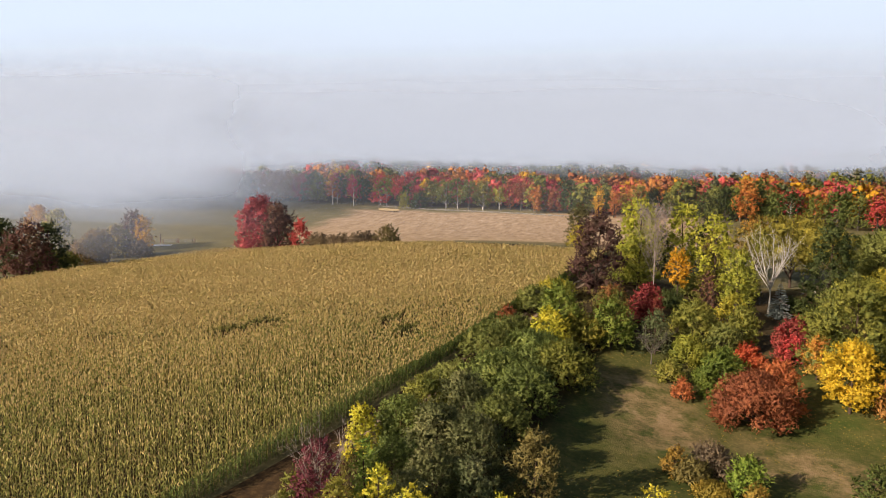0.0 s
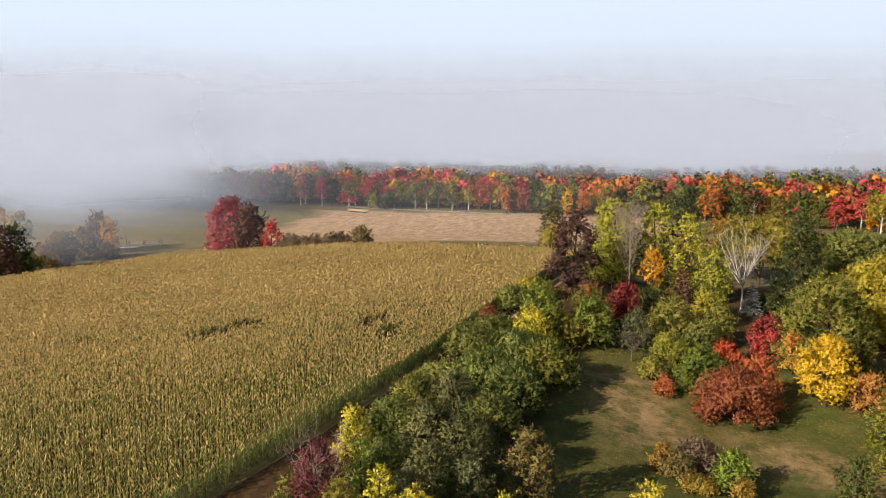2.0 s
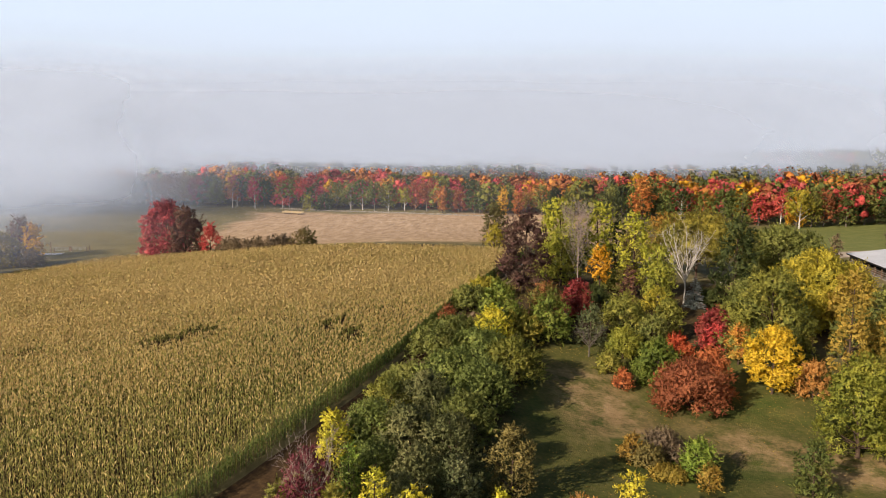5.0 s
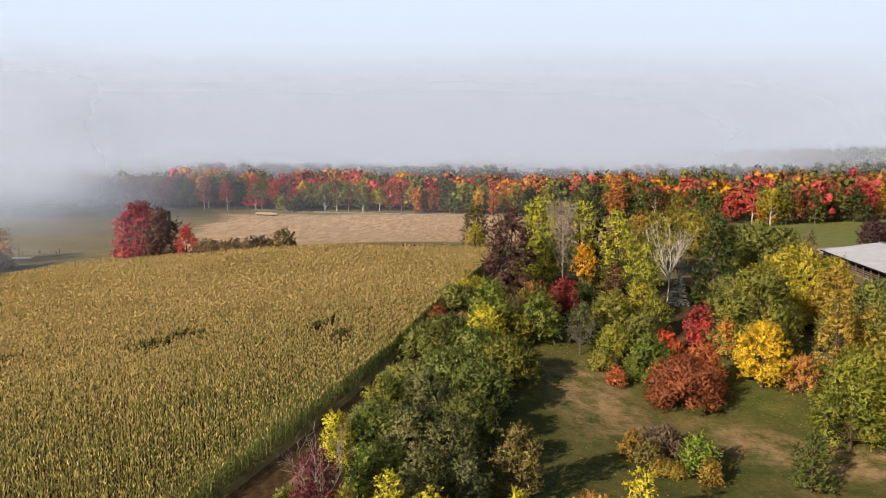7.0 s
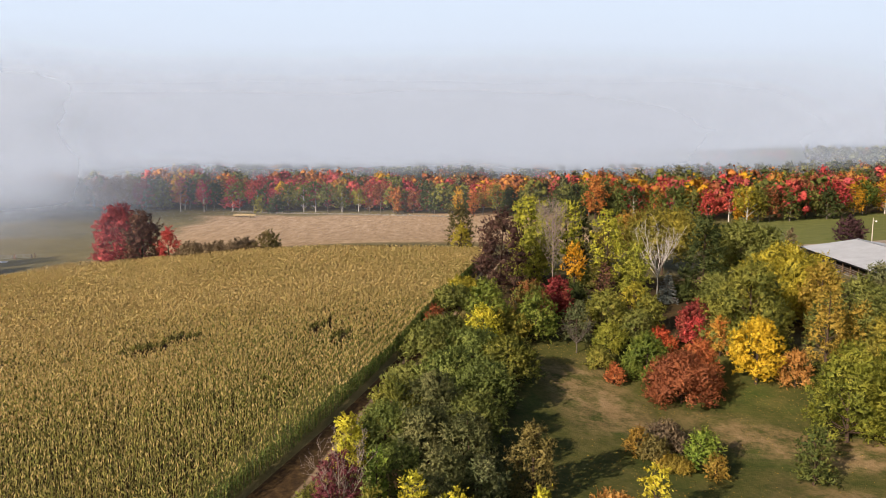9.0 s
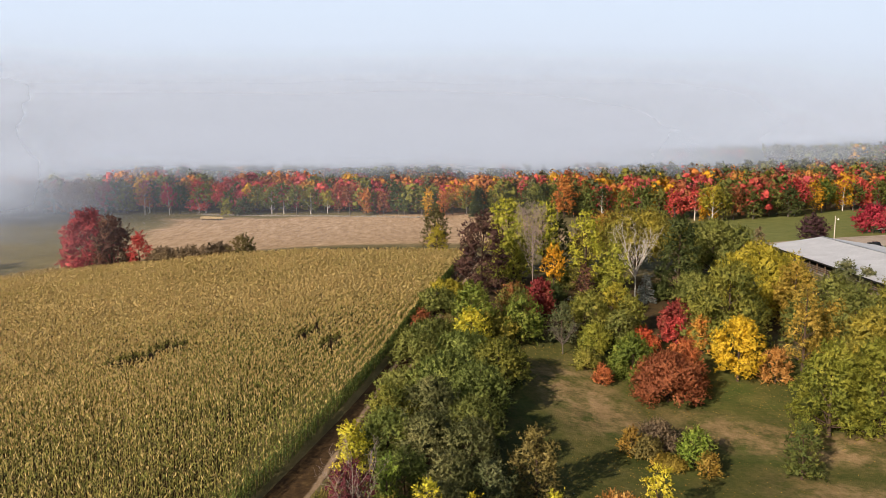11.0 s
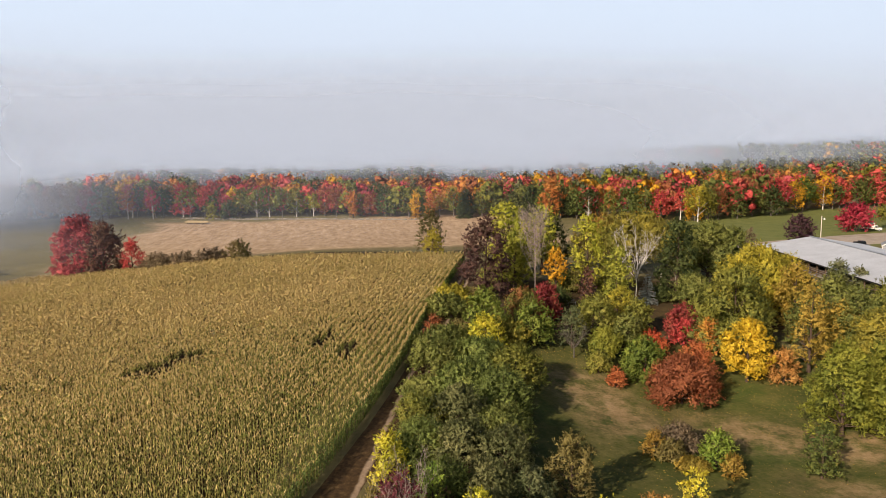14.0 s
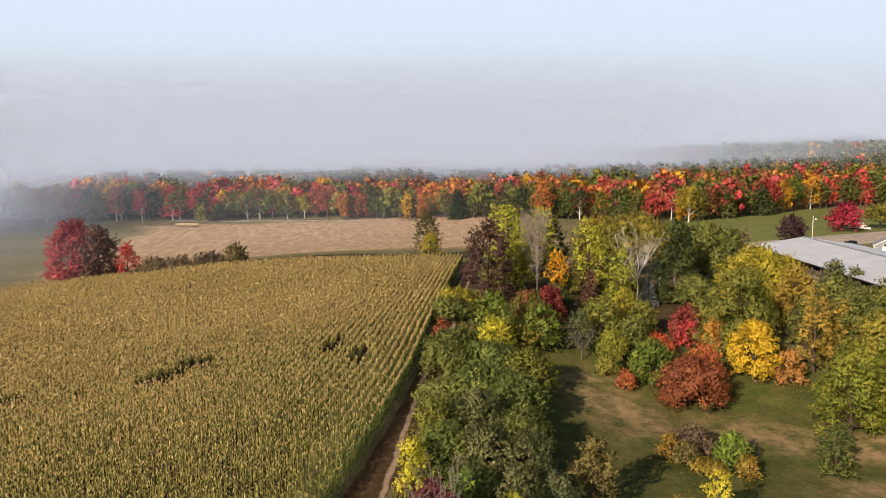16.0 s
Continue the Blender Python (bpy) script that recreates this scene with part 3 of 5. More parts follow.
tagged(mesh_object("leaf_litter", *litter(), LEAF["goldbrown"]), "fallen brown and orange leaves on the grass", "leaves", kind="stuff")


# ---- trees and bushes ----
# back of the garden
tree("copper_beech", 11.4, 129.4, 16.2, 5.7, "full", "copper", "tall dark copper purple tree beside the corn")
tree("small_tree", 6.6, 198.0, 13.4, 4.8, "full", "brownolive", "brownish olive tree at the end of the cornfield")
tree("shrub", 6.6, 187.0, 8.2, 3.1, "full", "yellowolive", "yellow green rounded shrub at the end of the cornfield")
tree("ash_tree", 19.8, 152.2, 17.8, 5.8, "oval", "chartreuse", "yellow green deciduous tree turning in autumn")
tree("ash_tree", 19.3, 141.4, 12.5, 4.8, "full", "lime", "light green tree with a loose crown")
tree("ash_tree", 29.4, 160.1, 17.0, 4.5, "oval", "chartreuse", "yellow green deciduous tree turning in autumn")
tree("golden_maple", 25.7, 132.8, 9.7, 2.5, "round", "gold", "small golden orange maple in full colour")
tree("ash_tree", 31.6, 131.8, 16.5, 4.4, "oval", "chartreuse", "bright yellow green tree in the grove")
tree("locust_tree", 31.0, 133.4, 12.8, 3.1, "full", "olivebrown", "olive tree with browning lower leaves")
tree("elder_shrub", 29.5, 125.3, 7.0, 1.8, "full", "maroon", "dull maroon shrub beneath taller trees")
tree("locust_tree", 33.4, 120.0, 12.0, 3.3, "full", "lime", "light green tree with drooping sprays")
tree("yellow_shrub", 31.8, 113.8, 6.1, 2.7, "full", "yellowolive", "yellow shrub below a light green tree")
tree("oak_tree", 50.3, 157.9, 16.2, 13.0, "round", "yellowgreen", "broad olive tree with yellow orange top leaves")
tree("oak_tree", 44.8, 164.7, 14.4, 6.2, "round", "orangeolive", "olive tree with orange tips")
tree("maple_tree", 51.5, 136.6, 16.0, 5.0, "full", "darkgreen", "dense dark green maple still in summer leaf")
tree("oak_tree", 65.1, 151.6, 14.1, 8.2, "full", "olive", "dull olive green tree")
tree("oak_tree", 69.5, 149.3, 12.3, 5.6, "full", "olive", "dull olive green tree")
tree("walnut_tree", 43.8, 98.4, 13.9, 7.0, "full", "olivegreen", "broad olive green tree with layered branches")
tree("walnut_tree", 61.9, 125.1, 12.3, 6.5, "full", "yellowolive", "yellow olive tree beside the barn")
tree("cherry_tree", 49.9, 89.5, 12.5, 2.8, "full", "goldolive", "golden orange tree with thin foliage")
tree("cherry_tree", 58.4, 91.9, 11.5, 5.2, "full", "olive", "olive tree with thin drooping foliage")
tree("cherry_tree", 73.9, 102.5, 10.3, 6.3, "full", "olivegreen", "olive green tree near the barn")
tree("yellow_tree", 40.4, 88.2, 9.1, 4.1, "round_low", "yellow", "bright yellow small tree at the lawn edge")
tree("spice_shrub", 44.6, 86.6, 5.2, 2.4, "full", "paleorange", "pale orange and buff shrub")
tree("hazel_tree", 42.8, 71.9, 11.4, 4.9, "dome", "hazel", "large light green shrub at the lawn edge")
tree("hazel_tree", 48.3, 71.5, 11.4, 5.2, "dome", "hazel", "large light green shrub at the lawn edge")
tree("hazel_tree", 54.7, 82.0, 11.3, 6.0, "dome", "yellowgreen", "yellow green shrub at the lawn edge")
tree("sumac_shrub", 37.7, 102.6, 6.5, 3.4, "full", "darkred", "dark red dome of sumac")
tree("sumac_shrub", 37.2, 101.4, 4.1, 2.2, "full", "red", "bright red sumac shrub at the lawn")
tree("sumac_shrub", 31.1, 97.9, 3.9, 2.5, "full", "redorange", "orange red low shrub")
tree("sumac_shrub", 39.2, 97.1, 6.0, 2.1, "full", "redyellow", "shrub with mixed red and yellow leaves")
tree("bush", 40.9, 99.0, 6.7, 4.3, "full", "olive", "olive bush under taller trees")
tree("rust_bush", 28.9, 82.6, 7.0, 5.6, "full", "rust", "dense rust brown rounded bush on the lawn")
tree("rust_bush", 32.1, 86.1, 7.0, 3.4, "full", "rustorange", "orange rust bush grown against a rust brown one")
tree("bush", 26.4, 88.6, 6.7, 3.6, "full", "green", "green bush at the edge of the lawn")
tree("bush", 21.8, 86.6, 2.8, 1.4, "full", "rustorange", "small orange red bush on the lawn edge")
tree("bush", 20.9, 91.0, 3.2, 2.2, "full", "olivegreen", "olive green bush at the lawn edge")
tree("bush", 25.3, 106.3, 6.8, 4.0, "full", "olivegreen", "olive green bush behind the lawn")
tree("bush", 19.6, 99.6, 6.5, 2.3, "full", "greygreen", "grey green bush with bare lower twigs")
# far end of the hedge
tree("red_bush", 19.6, 116.3, 5.9, 3.1, "full", "darkred", "dark red bush at the hedge end")
tree("red_bush", 13.9, 107.5, 7.2, 3.5, "full", "rustgreen", "green bush turning rust red at the hedge end")
tree("red_bush", 19.5, 113.0, 3.7, 2.3, "full", "darkred", "dark red bush at the hedge end")
tree("red_bush", -0.6, 99.5, 4.2, 1.7, "full", "rust", "rust red bush at the field edge")
tree("bush", 4.5, 124.2, 4.0, 4.0, "full", "yellowolive", "yellow olive bush at the hedge end")
tree("hedge_bush", 6.7, 99.1, 8.9, 3.8, "full", "green", "green hawthorn hedge bush")
tree("hedge_bush", 2.4, 114.2, 4.3, 4.5, "full", "olive", "olive hawthorn hedge bush")
tree("hedge_bush", 13.7, 99.3, 7.4, 3.8, "full", "green", "green hawthorn hedge bush")
tree("hedge_bush", 5.8, 93.0, 6.7, 2.8, "full", "limeyellow", "hedge bush with yellow lime leaves")
tree("hedge_bush", 0.5, 94.9, 4.2, 4.8, "full", "olive", "olive hawthorn hedge bush")
tree("hedge_bush", 9.1, 98.0, 5.1, 3.9, "full", "yellowgreen", "yellow green hedge bush")
tree("hedge_bush", -1.3, 87.9, 4.9, 4.0, "full", "olive", "olive hedge bush beside the track")
tree("hedge_bush", 4.0, 87.9, 5.1, 5.3, "full", "hedge", "olive green hawthorn hedge bush")
tree("hedge_bush", 8.2, 83.8, 6.0, 4.2, "full", "olivegreen", "bright olive hedge bush")
tree("hedge_bush", -3.4, 77.6, 3.3, 3.5, "full", "olive", "olive hedge bush beside the track")
tree("hedge_bush", 1.0, 77.8, 5.5, 4.7, "full", "hedge", "olive green hawthorn hedge bush")
tree("hedge_bush", 4.8, 73.8, 6.3, 4.1, "full", "hedge", "olive green hawthorn hedge bush")
tree("hedge_bush", -4.7, 68.6, 4.8, 3.1, "full", "olivegreen", "olive hedge bush beside the track")
tree("hedge_bush", -0.8, 67.8, 6.2, 3.8, "full", "hedgebrown", "hedge bush with bare greyish twigs")
tree("hedge_bush", 3.0, 65.6, 5.4, 3.7, "full", "olive", "olive hedge bush with fine sprays")
tree("hedge_bush", -5.1, 60.6, 5.7, 3.1, "full", "hedge", "olive green hawthorn hedge bush")
tree("hedge_bush", -1.4, 58.7, 6.3, 3.6, "full", "hedgebrown", "hedge bush with bare greyish twigs")
tree("hedge_bush", 2.2, 57.6, 6.4, 3.2, "full", "hedgebrown", "hedge bush with bare greyish twigs")
tree("hedge_bush", -3.6, 52.5, 5.5, 3.0, "full", "hedge", "olive green hawthorn hedge bush")
tree("hedge_bush", -0.2, 51.5, 5.9, 2.9, "full", "hedgebrown", "hedge bush with bare greyish twigs")
tree("hedge_bush", 2.8, 51.4, 5.4, 2.6, "full", "greygreen", "grey green hedge bush")
tree("hedge_bush", -0.9, 46.5, 6.1, 2.7, "full", "hedgebrown", "hedge bush with bare greyish twigs")
tree("yellow_shrub", -8.0, 58.2, 5.2, 1.9, "full", "limeyellow", "yellow lime shrub beside the track")
tree("purple_shrub", -7.5, 47.0, 7.2, 2.3, "full", "darkpurple", "dark purple smoke bush with bare grey twigs")
tree("yellow_shrub", -9.9, 47.8, 3.9, 1.3, "full", "olivegreen", "olive shrub beside the track")
tree("yellow_shrub", -4.9, 49.6, 6.4, 1.3, "full", "limegreen", "lime green shrub in the hedge")
tree("yellow_shrub", -2.2, 44.6, 7.2, 1.6, "full", "limeyellow", "yellow lime shrub in the hedge")
tree("yellow_shrub", 0.6, 42.6, 7.3, 1.6, "full", "limeyellow", "yellow lime shrub in the hedge")
tree("yellow_shrub", 6.2, 43.5, 6.9, 1.6, "full", "limeyellow", "yellow lime shrub in the hedge")
tree("yellow_shrub", -4.8, 43.5, 6.5, 1.8, "full", "yellowgreen", "yellow green shrub in the hedge")
# lawn
tree("dry_bush", 7.3, 55.6, 6.8, 2.5, "full", "drybrown", "dry brownish olive bush on the lawn")
tree("lone_bush", 34.3, 62.4, 5.9, 2.1, "full", "mixedred", "narrow green bush with red leaves on the lawn")
tree("bed_shrub", 25.2, 65.7, 4.1, 2.1, "full", "limegreen", "fresh green shrub in the island bed")
tree("bed_shrub", 22.7, 69.3, 3.4, 2.4, "full", "drygrey", "grey brown dried shrub in the island bed")
tree("bed_shrub", 19.2, 67.5, 3.1, 1.3, "full", "goldbrown", "golden brown low shrub in the island bed")
tree("bed_shrub", 22.1, 64.7, 1.3, 1.8, "full", "goldolive", "golden olive low shrub in the island bed")
tree("bed_shrub", 25.5, 63.2, 2.5, 1.2, "full", "goldbrown", "golden olive low shrub in the island bed")
tree("bed_shrub", 20.6, 66.9, 2.3, 2.0, "full", "drybrown", "olive brown dried shrub in the island bed")
tree("lime_sapling", 16.1, 51.3, 5.6, 1.4, "oval", "limeyellow", "pale lime yellow sapling on the lawn")
tree("fern_clump", 12.3, 49.1, 4.3, 2.5, "full", "paleorange", "dry orange fern clump")
# beyond the corn
tree("red_maple", -87.6, 199.1, 18.6, 9.6, "dome", "redmaple", "broad red maple behind the corn")
tree("maple_tree", -80.4, 196.0, 15.8, 7.4, "dome", "maroon", "dark green and maroon maple beside a red one")
tree("red_maple", -72.4, 193.9, 10.1, 3.6, "full", "red", "small orange red maple beside a larger one")
tree("scrub_bush", -43.0, 183.7, 6.9, 4.1, "full", "brownolive", "dull olive scrub bush behind the corn")
tree("scrub_bush", -49.7, 184.4, 5.6, 5.3, "full", "drygrey", "low grey brown scrub behind the corn")
tree("scrub_bush", -57.1, 185.1, 5.3, 4.6, "full", "drygrey", "low grey brown scrub behind the corn")
tree("scrub_bush", -63.4, 186.2, 5.7, 5.7, "full", "drygrey", "low grey brown scrub behind the corn")
# left dip
tree("oak_tree", -122.2, 147.5, 15.1, 6.7, "full", "maroon", "dull red and green tree in the misty dip")
tree("oak_tree", -121.4, 153.7, 14.3, 4.9, "full", "darkgreen", "dark green tree in the misty dip")
tree("oak_tree", -130.6, 148.8, 15.9, 6.2, "full", "darkgreen", "dark green tree in the misty dip")
tree("oak_tree", -179.1, 215.3, 14.8, 5.9, "round", "gold", "pale orange tree in mist")
tree("oak_tree", -165.0, 208.0, 14.5, 4.7, "round", "yellowolive", "pale yellow tree in mist")
tree("oak_tree", -143.9, 217.6, 14.4, 5.0, "full", "maroon", "dark tree in mist")
tree("oak_tree", -137.0, 214.0, 12.0, 3.8, "round_low", "gold", "pale yellow tree in mist")
tree("oak_tree", -135.6, 198.2, 10.6, 6.0, "full", "goldolive", "golden brown tree in mist")
tree("oak_tree", -139.6, 194.2, 9.6, 6.0, "full", "goldbrown", "dry brown tree in mist")
tree("scrub_bush", -131.1, 178.4, 8.0, 7.2, "full", "goldbrown", "golden olive scrub at the field edge")
tree("scrub_bush", -127.8, 163.4, 6.2, 6.0, "full", "olivegreen", "olive green scrub at the field edge")
tree("scrub_bush", -127.4, 153.2, 5.7, 5.6, "full", "olive", "olive scrub at the field edge")
tree("scrub_bush", -128.6, 199.1, 5.3, 4.4, "full", "drygrey", "grey scrub at the field edge")
# by the barn
tree("purple_maple", 118.4, 203.0, 8.6, 5.1, "full", "plum", "rounded dark maroon ornamental tree beside the barn")
tree("crimson_maple", 151.8, 224.7, 10.2, 6.5, "round_low", "crimson", "vivid crimson maple beside the drive")
tree("oak_tree", 168.2, 229.8, 9.0, 5.9, "round", "yellowgreen", "yellow green tree beside the drive")
tree("barn_bush", 86.2, 137.3, 6.1, 2.8, "full", "greygreen", "grey green bush against the barn")
tree("barn_bush", 87.8, 132.9, 5.3, 2.1, "full", "greygreen", "grey green bush against the barn")
tree("barn_bush", 86.3, 173.2, 8.5, 1.5, "round", "drygrey", "small bare grey tree by the drive")
# fill in the grove
tree("bush", 22.7, 126.0, 3.1, 4.5, "full", "darkgreen", "dark green bush under the grove trees")
tree("bush", 29.2, 138.3, 4.5, 4.4, "full", "olive", "olive bush under the grove trees")
tree("bush", 17.2, 148.4, 4.4, 5.3, "full", "olivegreen", "olive green bush under the grove trees")
tree("bush", 31.8, 106.1, 6.2, 3.0, "full", "olivegreen", "olive green bush under the grove trees")
tree("bush", 43.9, 128.0, 3.4, 3.1, "full", "darkgreen", "dark green bush under the grove trees")
tree("bush", 50.3, 126.3, 6.0, 5.0, "full", "olive", "olive bush under the grove trees")
tree("oak_tree", 63.5, 159.3, 11.6, 5.6, "full", "olivegreen", "olive green tree behind the maple")
tree("oak_tree", 34.4, 167.5, 12.5, 4.6, "full", "darkgreen", "dark green tree behind the grove")
tree("oak_tree", 24.7, 164.3, 10.5, 3.9, "full", "darkgreen", "dark green tree behind the grove")
tree("bush", 36.8, 135.5, 7.5, 3.6, "full", "olivegreen", "olive green bush under the grove trees")
tree("bush", 23.6, 96.8, 4.6, 3.0, "full", "hazel", "light green bush between the lawn and the grove")
tree("bush", 27.6, 93.2, 4.4, 2.7, "full", "limegreen", "fresh green bush beside the red sumac")
tree("bush", 28.6, 101.5, 5.2, 3.0, "full", "olive", "olive bush between the lawn and the grove")
tree("bush", 53.2, 110.2, 7.2, 4.0, "full", "yellowolive", "yellow olive bush beside larger trees")
tree("bush", 54.6, 98.2, 8.4, 3.5, "full", "olive", "olive bush beside larger trees")
tree("bush", 56.7, 93.2, 9.0, 3.7, "full", "goldolive", "golden olive bush beside larger trees")
tree("bush", 43.7, 92.9, 7.3, 2.6, "full", "olive", "olive bush behind the yellow tree")
tree("walnut_tree", 57.4, 116.9, 12.5, 8.3, "full", "yellowolive", "yellow olive tree before the barn")
tree("walnut_tree", 59.7, 109.3, 10.9, 4.2, "full", "goldolive", "golden olive tree before the barn")
tree("cherry_tree", 62.0, 102.8, 10.4, 4.0, "full", "olive", "olive tree with thin foliage before the barn")
tree("walnut_tree", 66.7, 123.5, 10.1, 4.3, "full", "yellowolive", "yellow olive tree before the barn")


def bare_tree(name, x, y, h, r, label, wood, forks=5, low=0.25, twigs=5, upright=0.55, thick=0.16, seed=5, stagger=0.8, fine=4):
    """A leafless tree: trunk, bowed main limbs as parts, each with branches and twigs. Forks leave the trunk from stagger of its height up."""
    rng = np.random.default_rng(seed)
    thing = new(name)
    thing.location = (x, y, float(rise(x, y)))
    lean = rng.normal(size=2) * 0.02 * h
    top = np.array([lean[0], lean[1], h * low])
    v, f = tubes([[((0, 0, -0.2), thick * 1.3), (top * 0.5 + (0.01 * h, 0, 0), thick), (top, thick * 0.6)]], 7)
    mesh_object("trunk", v, f, BARK[wood], thing, smooth=True)
    for k in range(forks):
        w = 2.4 * k + 0.7 * rng.random()
        start = top * (stagger + (1 - stagger) * k / max(1, forks - 1))
        out = np.array([math.cos(w), math.sin(w), 0.0])
        climb = (h - start[2]) * (0.55 + 0.45 * rng.random())
        tip = start + out * r * (0.45 + 0.55 * rng.random()) + np.array([0, 0, climb])
        bow = out * r * (0.16 - 0.1 * upright)
        pts = [start, start + (tip - start) * 0.3 + bow + rng.normal(size=3) * 0.04 * r, start + (tip - start) * 0.62 + bow + rng.normal(size=3) * 0.07 * r, tip]
        wide = thick * (0.62 if low > 0.3 and stagger > 0.6 else 0.4)
        runs = [[(q, wide * g) for q, g in zip(pts, (1.0, 0.7, 0.42, 0.1))]]
        for j in range(twigs):
            u = 0.6 + 2.3 * (j + rng.random()) / twigs
            i = min(2, int(u))
            a = pts[i] + (pts[i + 1] - pts[i]) * (u - i)
            d = unit(unit(tip - start) * 0.5 + rng.normal(size=3) * 0.5 + np.array([0, 0, upright]))
            e = a + d * r * (0.3 + 0.4 * rng.random())
            m = (a + e) / 2 + rng.normal(size=3) * 0.07 * r
            runs.append([(a, wide * 0.3), (m, wide * 0.2), (e, 0.01)])
            for i in range(fine):
                c = a + (e - a) * (0.25 + 0.7 * (i + rng.random()) / fine)
                q = c + unit(d + rng.normal(size=3) * 0.6) * r * (0.14 + 0.16 * rng.random())
                runs.append([(c, min(0.018, 0.15 * thick)), (q, 0.006)])
        v, f = tubes(runs, 4)
        mesh_object("limb", v, f, BARK[wood], thing, smooth=True)
    return tagged(thing, label, "tree")


bare_tree("dead_birch", 40.0, 128.6, 13.6, 5.4, "dead white-barked tree with spreading bare limbs", "pale", forks=11, low=0.40, twigs=6, thick=0.14, seed=7, stagger=0.72, upright=0.7, fine=3)
bare_tree("bare_poplar", 21.5, 132.2, 16.6, 3.3, "tall grey bare tree with upright twigs", "silver", forks=26, low=0.86, twigs=11, upright=1.0, thick=0.06, seed=9, stagger=0.22, fine=7)
bare_tree("bare_sapling", 18.9, 96.0, 4.6, 2.4, "small bare grey tree at the lawn edge", "grey", forks=7, low=0.35, twigs=6, thick=0.09, seed=12)
bare_tree("bare_shrub", -7.2, 46.6, 9.0, 2.4, "bare pinkish grey tree standing out of a purple bush", "silver", forks=10, low=0.42, twigs=6, thick=0.055, seed=14)
bare_tree("bare_tree", 62.0, 131.0, 9.0, 3.0, "thin bare tree among olive foliage", "grey", forks=9, low=0.5, twigs=7, thick=0.1, seed=15, stagger=0.5)


def spruce(x, y, h, r, leaf, label, seed):
    """A conifer: straight trunk and whorls of drooping boughs."""
    rng = np.random.default_rng(seed)
    thing = new("spruce_tree")
    thing.location = (x, y, float(rise(x, y)))
    v, f = tubes([[((0, 0, -0.2), 0.02 * h), ((0, 0, h * 0.5), 0.012 * h), ((0, 0, h), 0.01)]], 6)
    mesh_object("trunk", v, f, BARK["brown"], thing, smooth=True)
    at, along, length = [], [], []
    for tier in range(int(h * 3.2)):
        u = tier / (h * 3.2)
        z, wide = h * (0.05 + 0.93 * u), r * (1 - u) ** 0.85 + 0.06
        for k in range(11):
            w = rng.random() * 2 * math.pi
            d = np.array([math.cos(w), math.sin(w), 0.12 - 0.3 * (1 - u)])
            for j in range(5):
                g = (j + 0.6) / 5
                for sgn in (-1, 1):
                    at.append(np.array([0, 0, z]) + d * wide * g)
                    along.append(d + sgn * np.array([-d[1], d[0], 0]) * 0.7 + rng.normal(size=3) * 0.2)
                    length.append(0.32 * wide * (1.2 - 0.5 * g) + 0.08)
    at, along, length = np.array(at), unit(np.array(along)), np.array(length)
    side = unit(np.cross(along, rng.normal(size=at.shape) * 0.3 + (0, 0, 1)))
    mesh_object("crown", *leaf_quads(at, along, side, length, length * 0.42, 0.05), LEAF[leaf], thing)
    return tagged(thing, label, "tree")


spruce(35.0, 347.0, 17.5, 4.0, "darkgreen", "tall green conifer at the edge of the wood", 33)
spruce(41.0, 125.6, 6.2, 1.9, "spruce", "blue grey young spruce with reddish lower boughs", 31)

# ---- edge of the woods ----
rw = np.random.default_rng(40)
ROW = [(-235, 408), (-143, 391), (-86, 385), (-38, 380), (2, 364), (60, 345), (100, 302), (123, 284), (138, 285), (160, 297), (190, 314), (225, 324), (300, 334)]


def along_row(s):
    """A point on the woods' edge, s metres from its start."""
    for a, b in zip(ROW, ROW[1:]):
        d = math.dist(a, b)
        if s <= d:
            return a[0] + (b[0] - a[0]) * s / d, a[1] + (b[1] - a[1]) * s / d
        s -= d
    return ROW[-1]


total = sum(math.dist(a, b) for a, b in zip(ROW, ROW[1:]))
EDGE_LEAVES = "darkgreen olivegreen brownolive hedge olive greygreen darkgreen green yellowolive brownolive darkgreen rust hedge red olivegreen orangeolive orange olive".split()
WEST_LEAVES = "red redmaple orange rust darkgreen redmaple olivegreen greygreen crimson brownolive".split()
EAST_LEAVES = "darkgreen olivegreen olive hedge olivegreen rust red olive olivegreen gold darkgreen green".split()
s = 2.0
while s < total:
    ex, ey = along_row(s)
    some = WEST_LEAVES if ex < -75 else EDGE_LEAVES if ex < 40 else EAST_LEAVES
    leaf = some[int(rw.integers(len(some)))]
    tall = 12.0 + 5.0 * rw.random() + (3.0 if ex < -100 else 0)
    what = {"red": "red maple", "orange": "orange maple", "gold": "golden maple", "rust": "rust brown oak", "redmaple": "red maple", "crimson": "crimson maple"}.get(leaf, "green tree")
    tree("woodland_tree", ex + rw.normal() * 1.2, ey + rw.normal() * 1.5 + 2, tall, tall * (0.32 + 0.14 * rw.random()), ("full", "oval", "round_low", "round")[int(rw.integers(4))], leaf,
         "%s at the edge of the misty wood" % what, "grey" if rw.random() < 0.88 else "pale")
    s += 5.4 + 3.4 * rw.random()
tree("orange_maple", -136.0, 387.0, 15.5, 4.4, "round", "orange", "orange maple in front of the wood", "pale")
tree("red_maple", -123.0, 385.5, 15.0, 4.6, "round", "crimson", "red maple in front of the wood", "pale")
tree("golden_maple", 11.5, 353.0, 13.5, 2.6, "full", "gold", "narrow golden maple in front of the wood")
tree("orange_maple", 18.8, 351.0, 12.5, 2.8, "round_low", "orange", "orange maple in front of the wood")
tree("orange_maple", -19.3, 370.0, 13.0, 2.6, "full", "orange", "narrow orange maple in front of the wood")
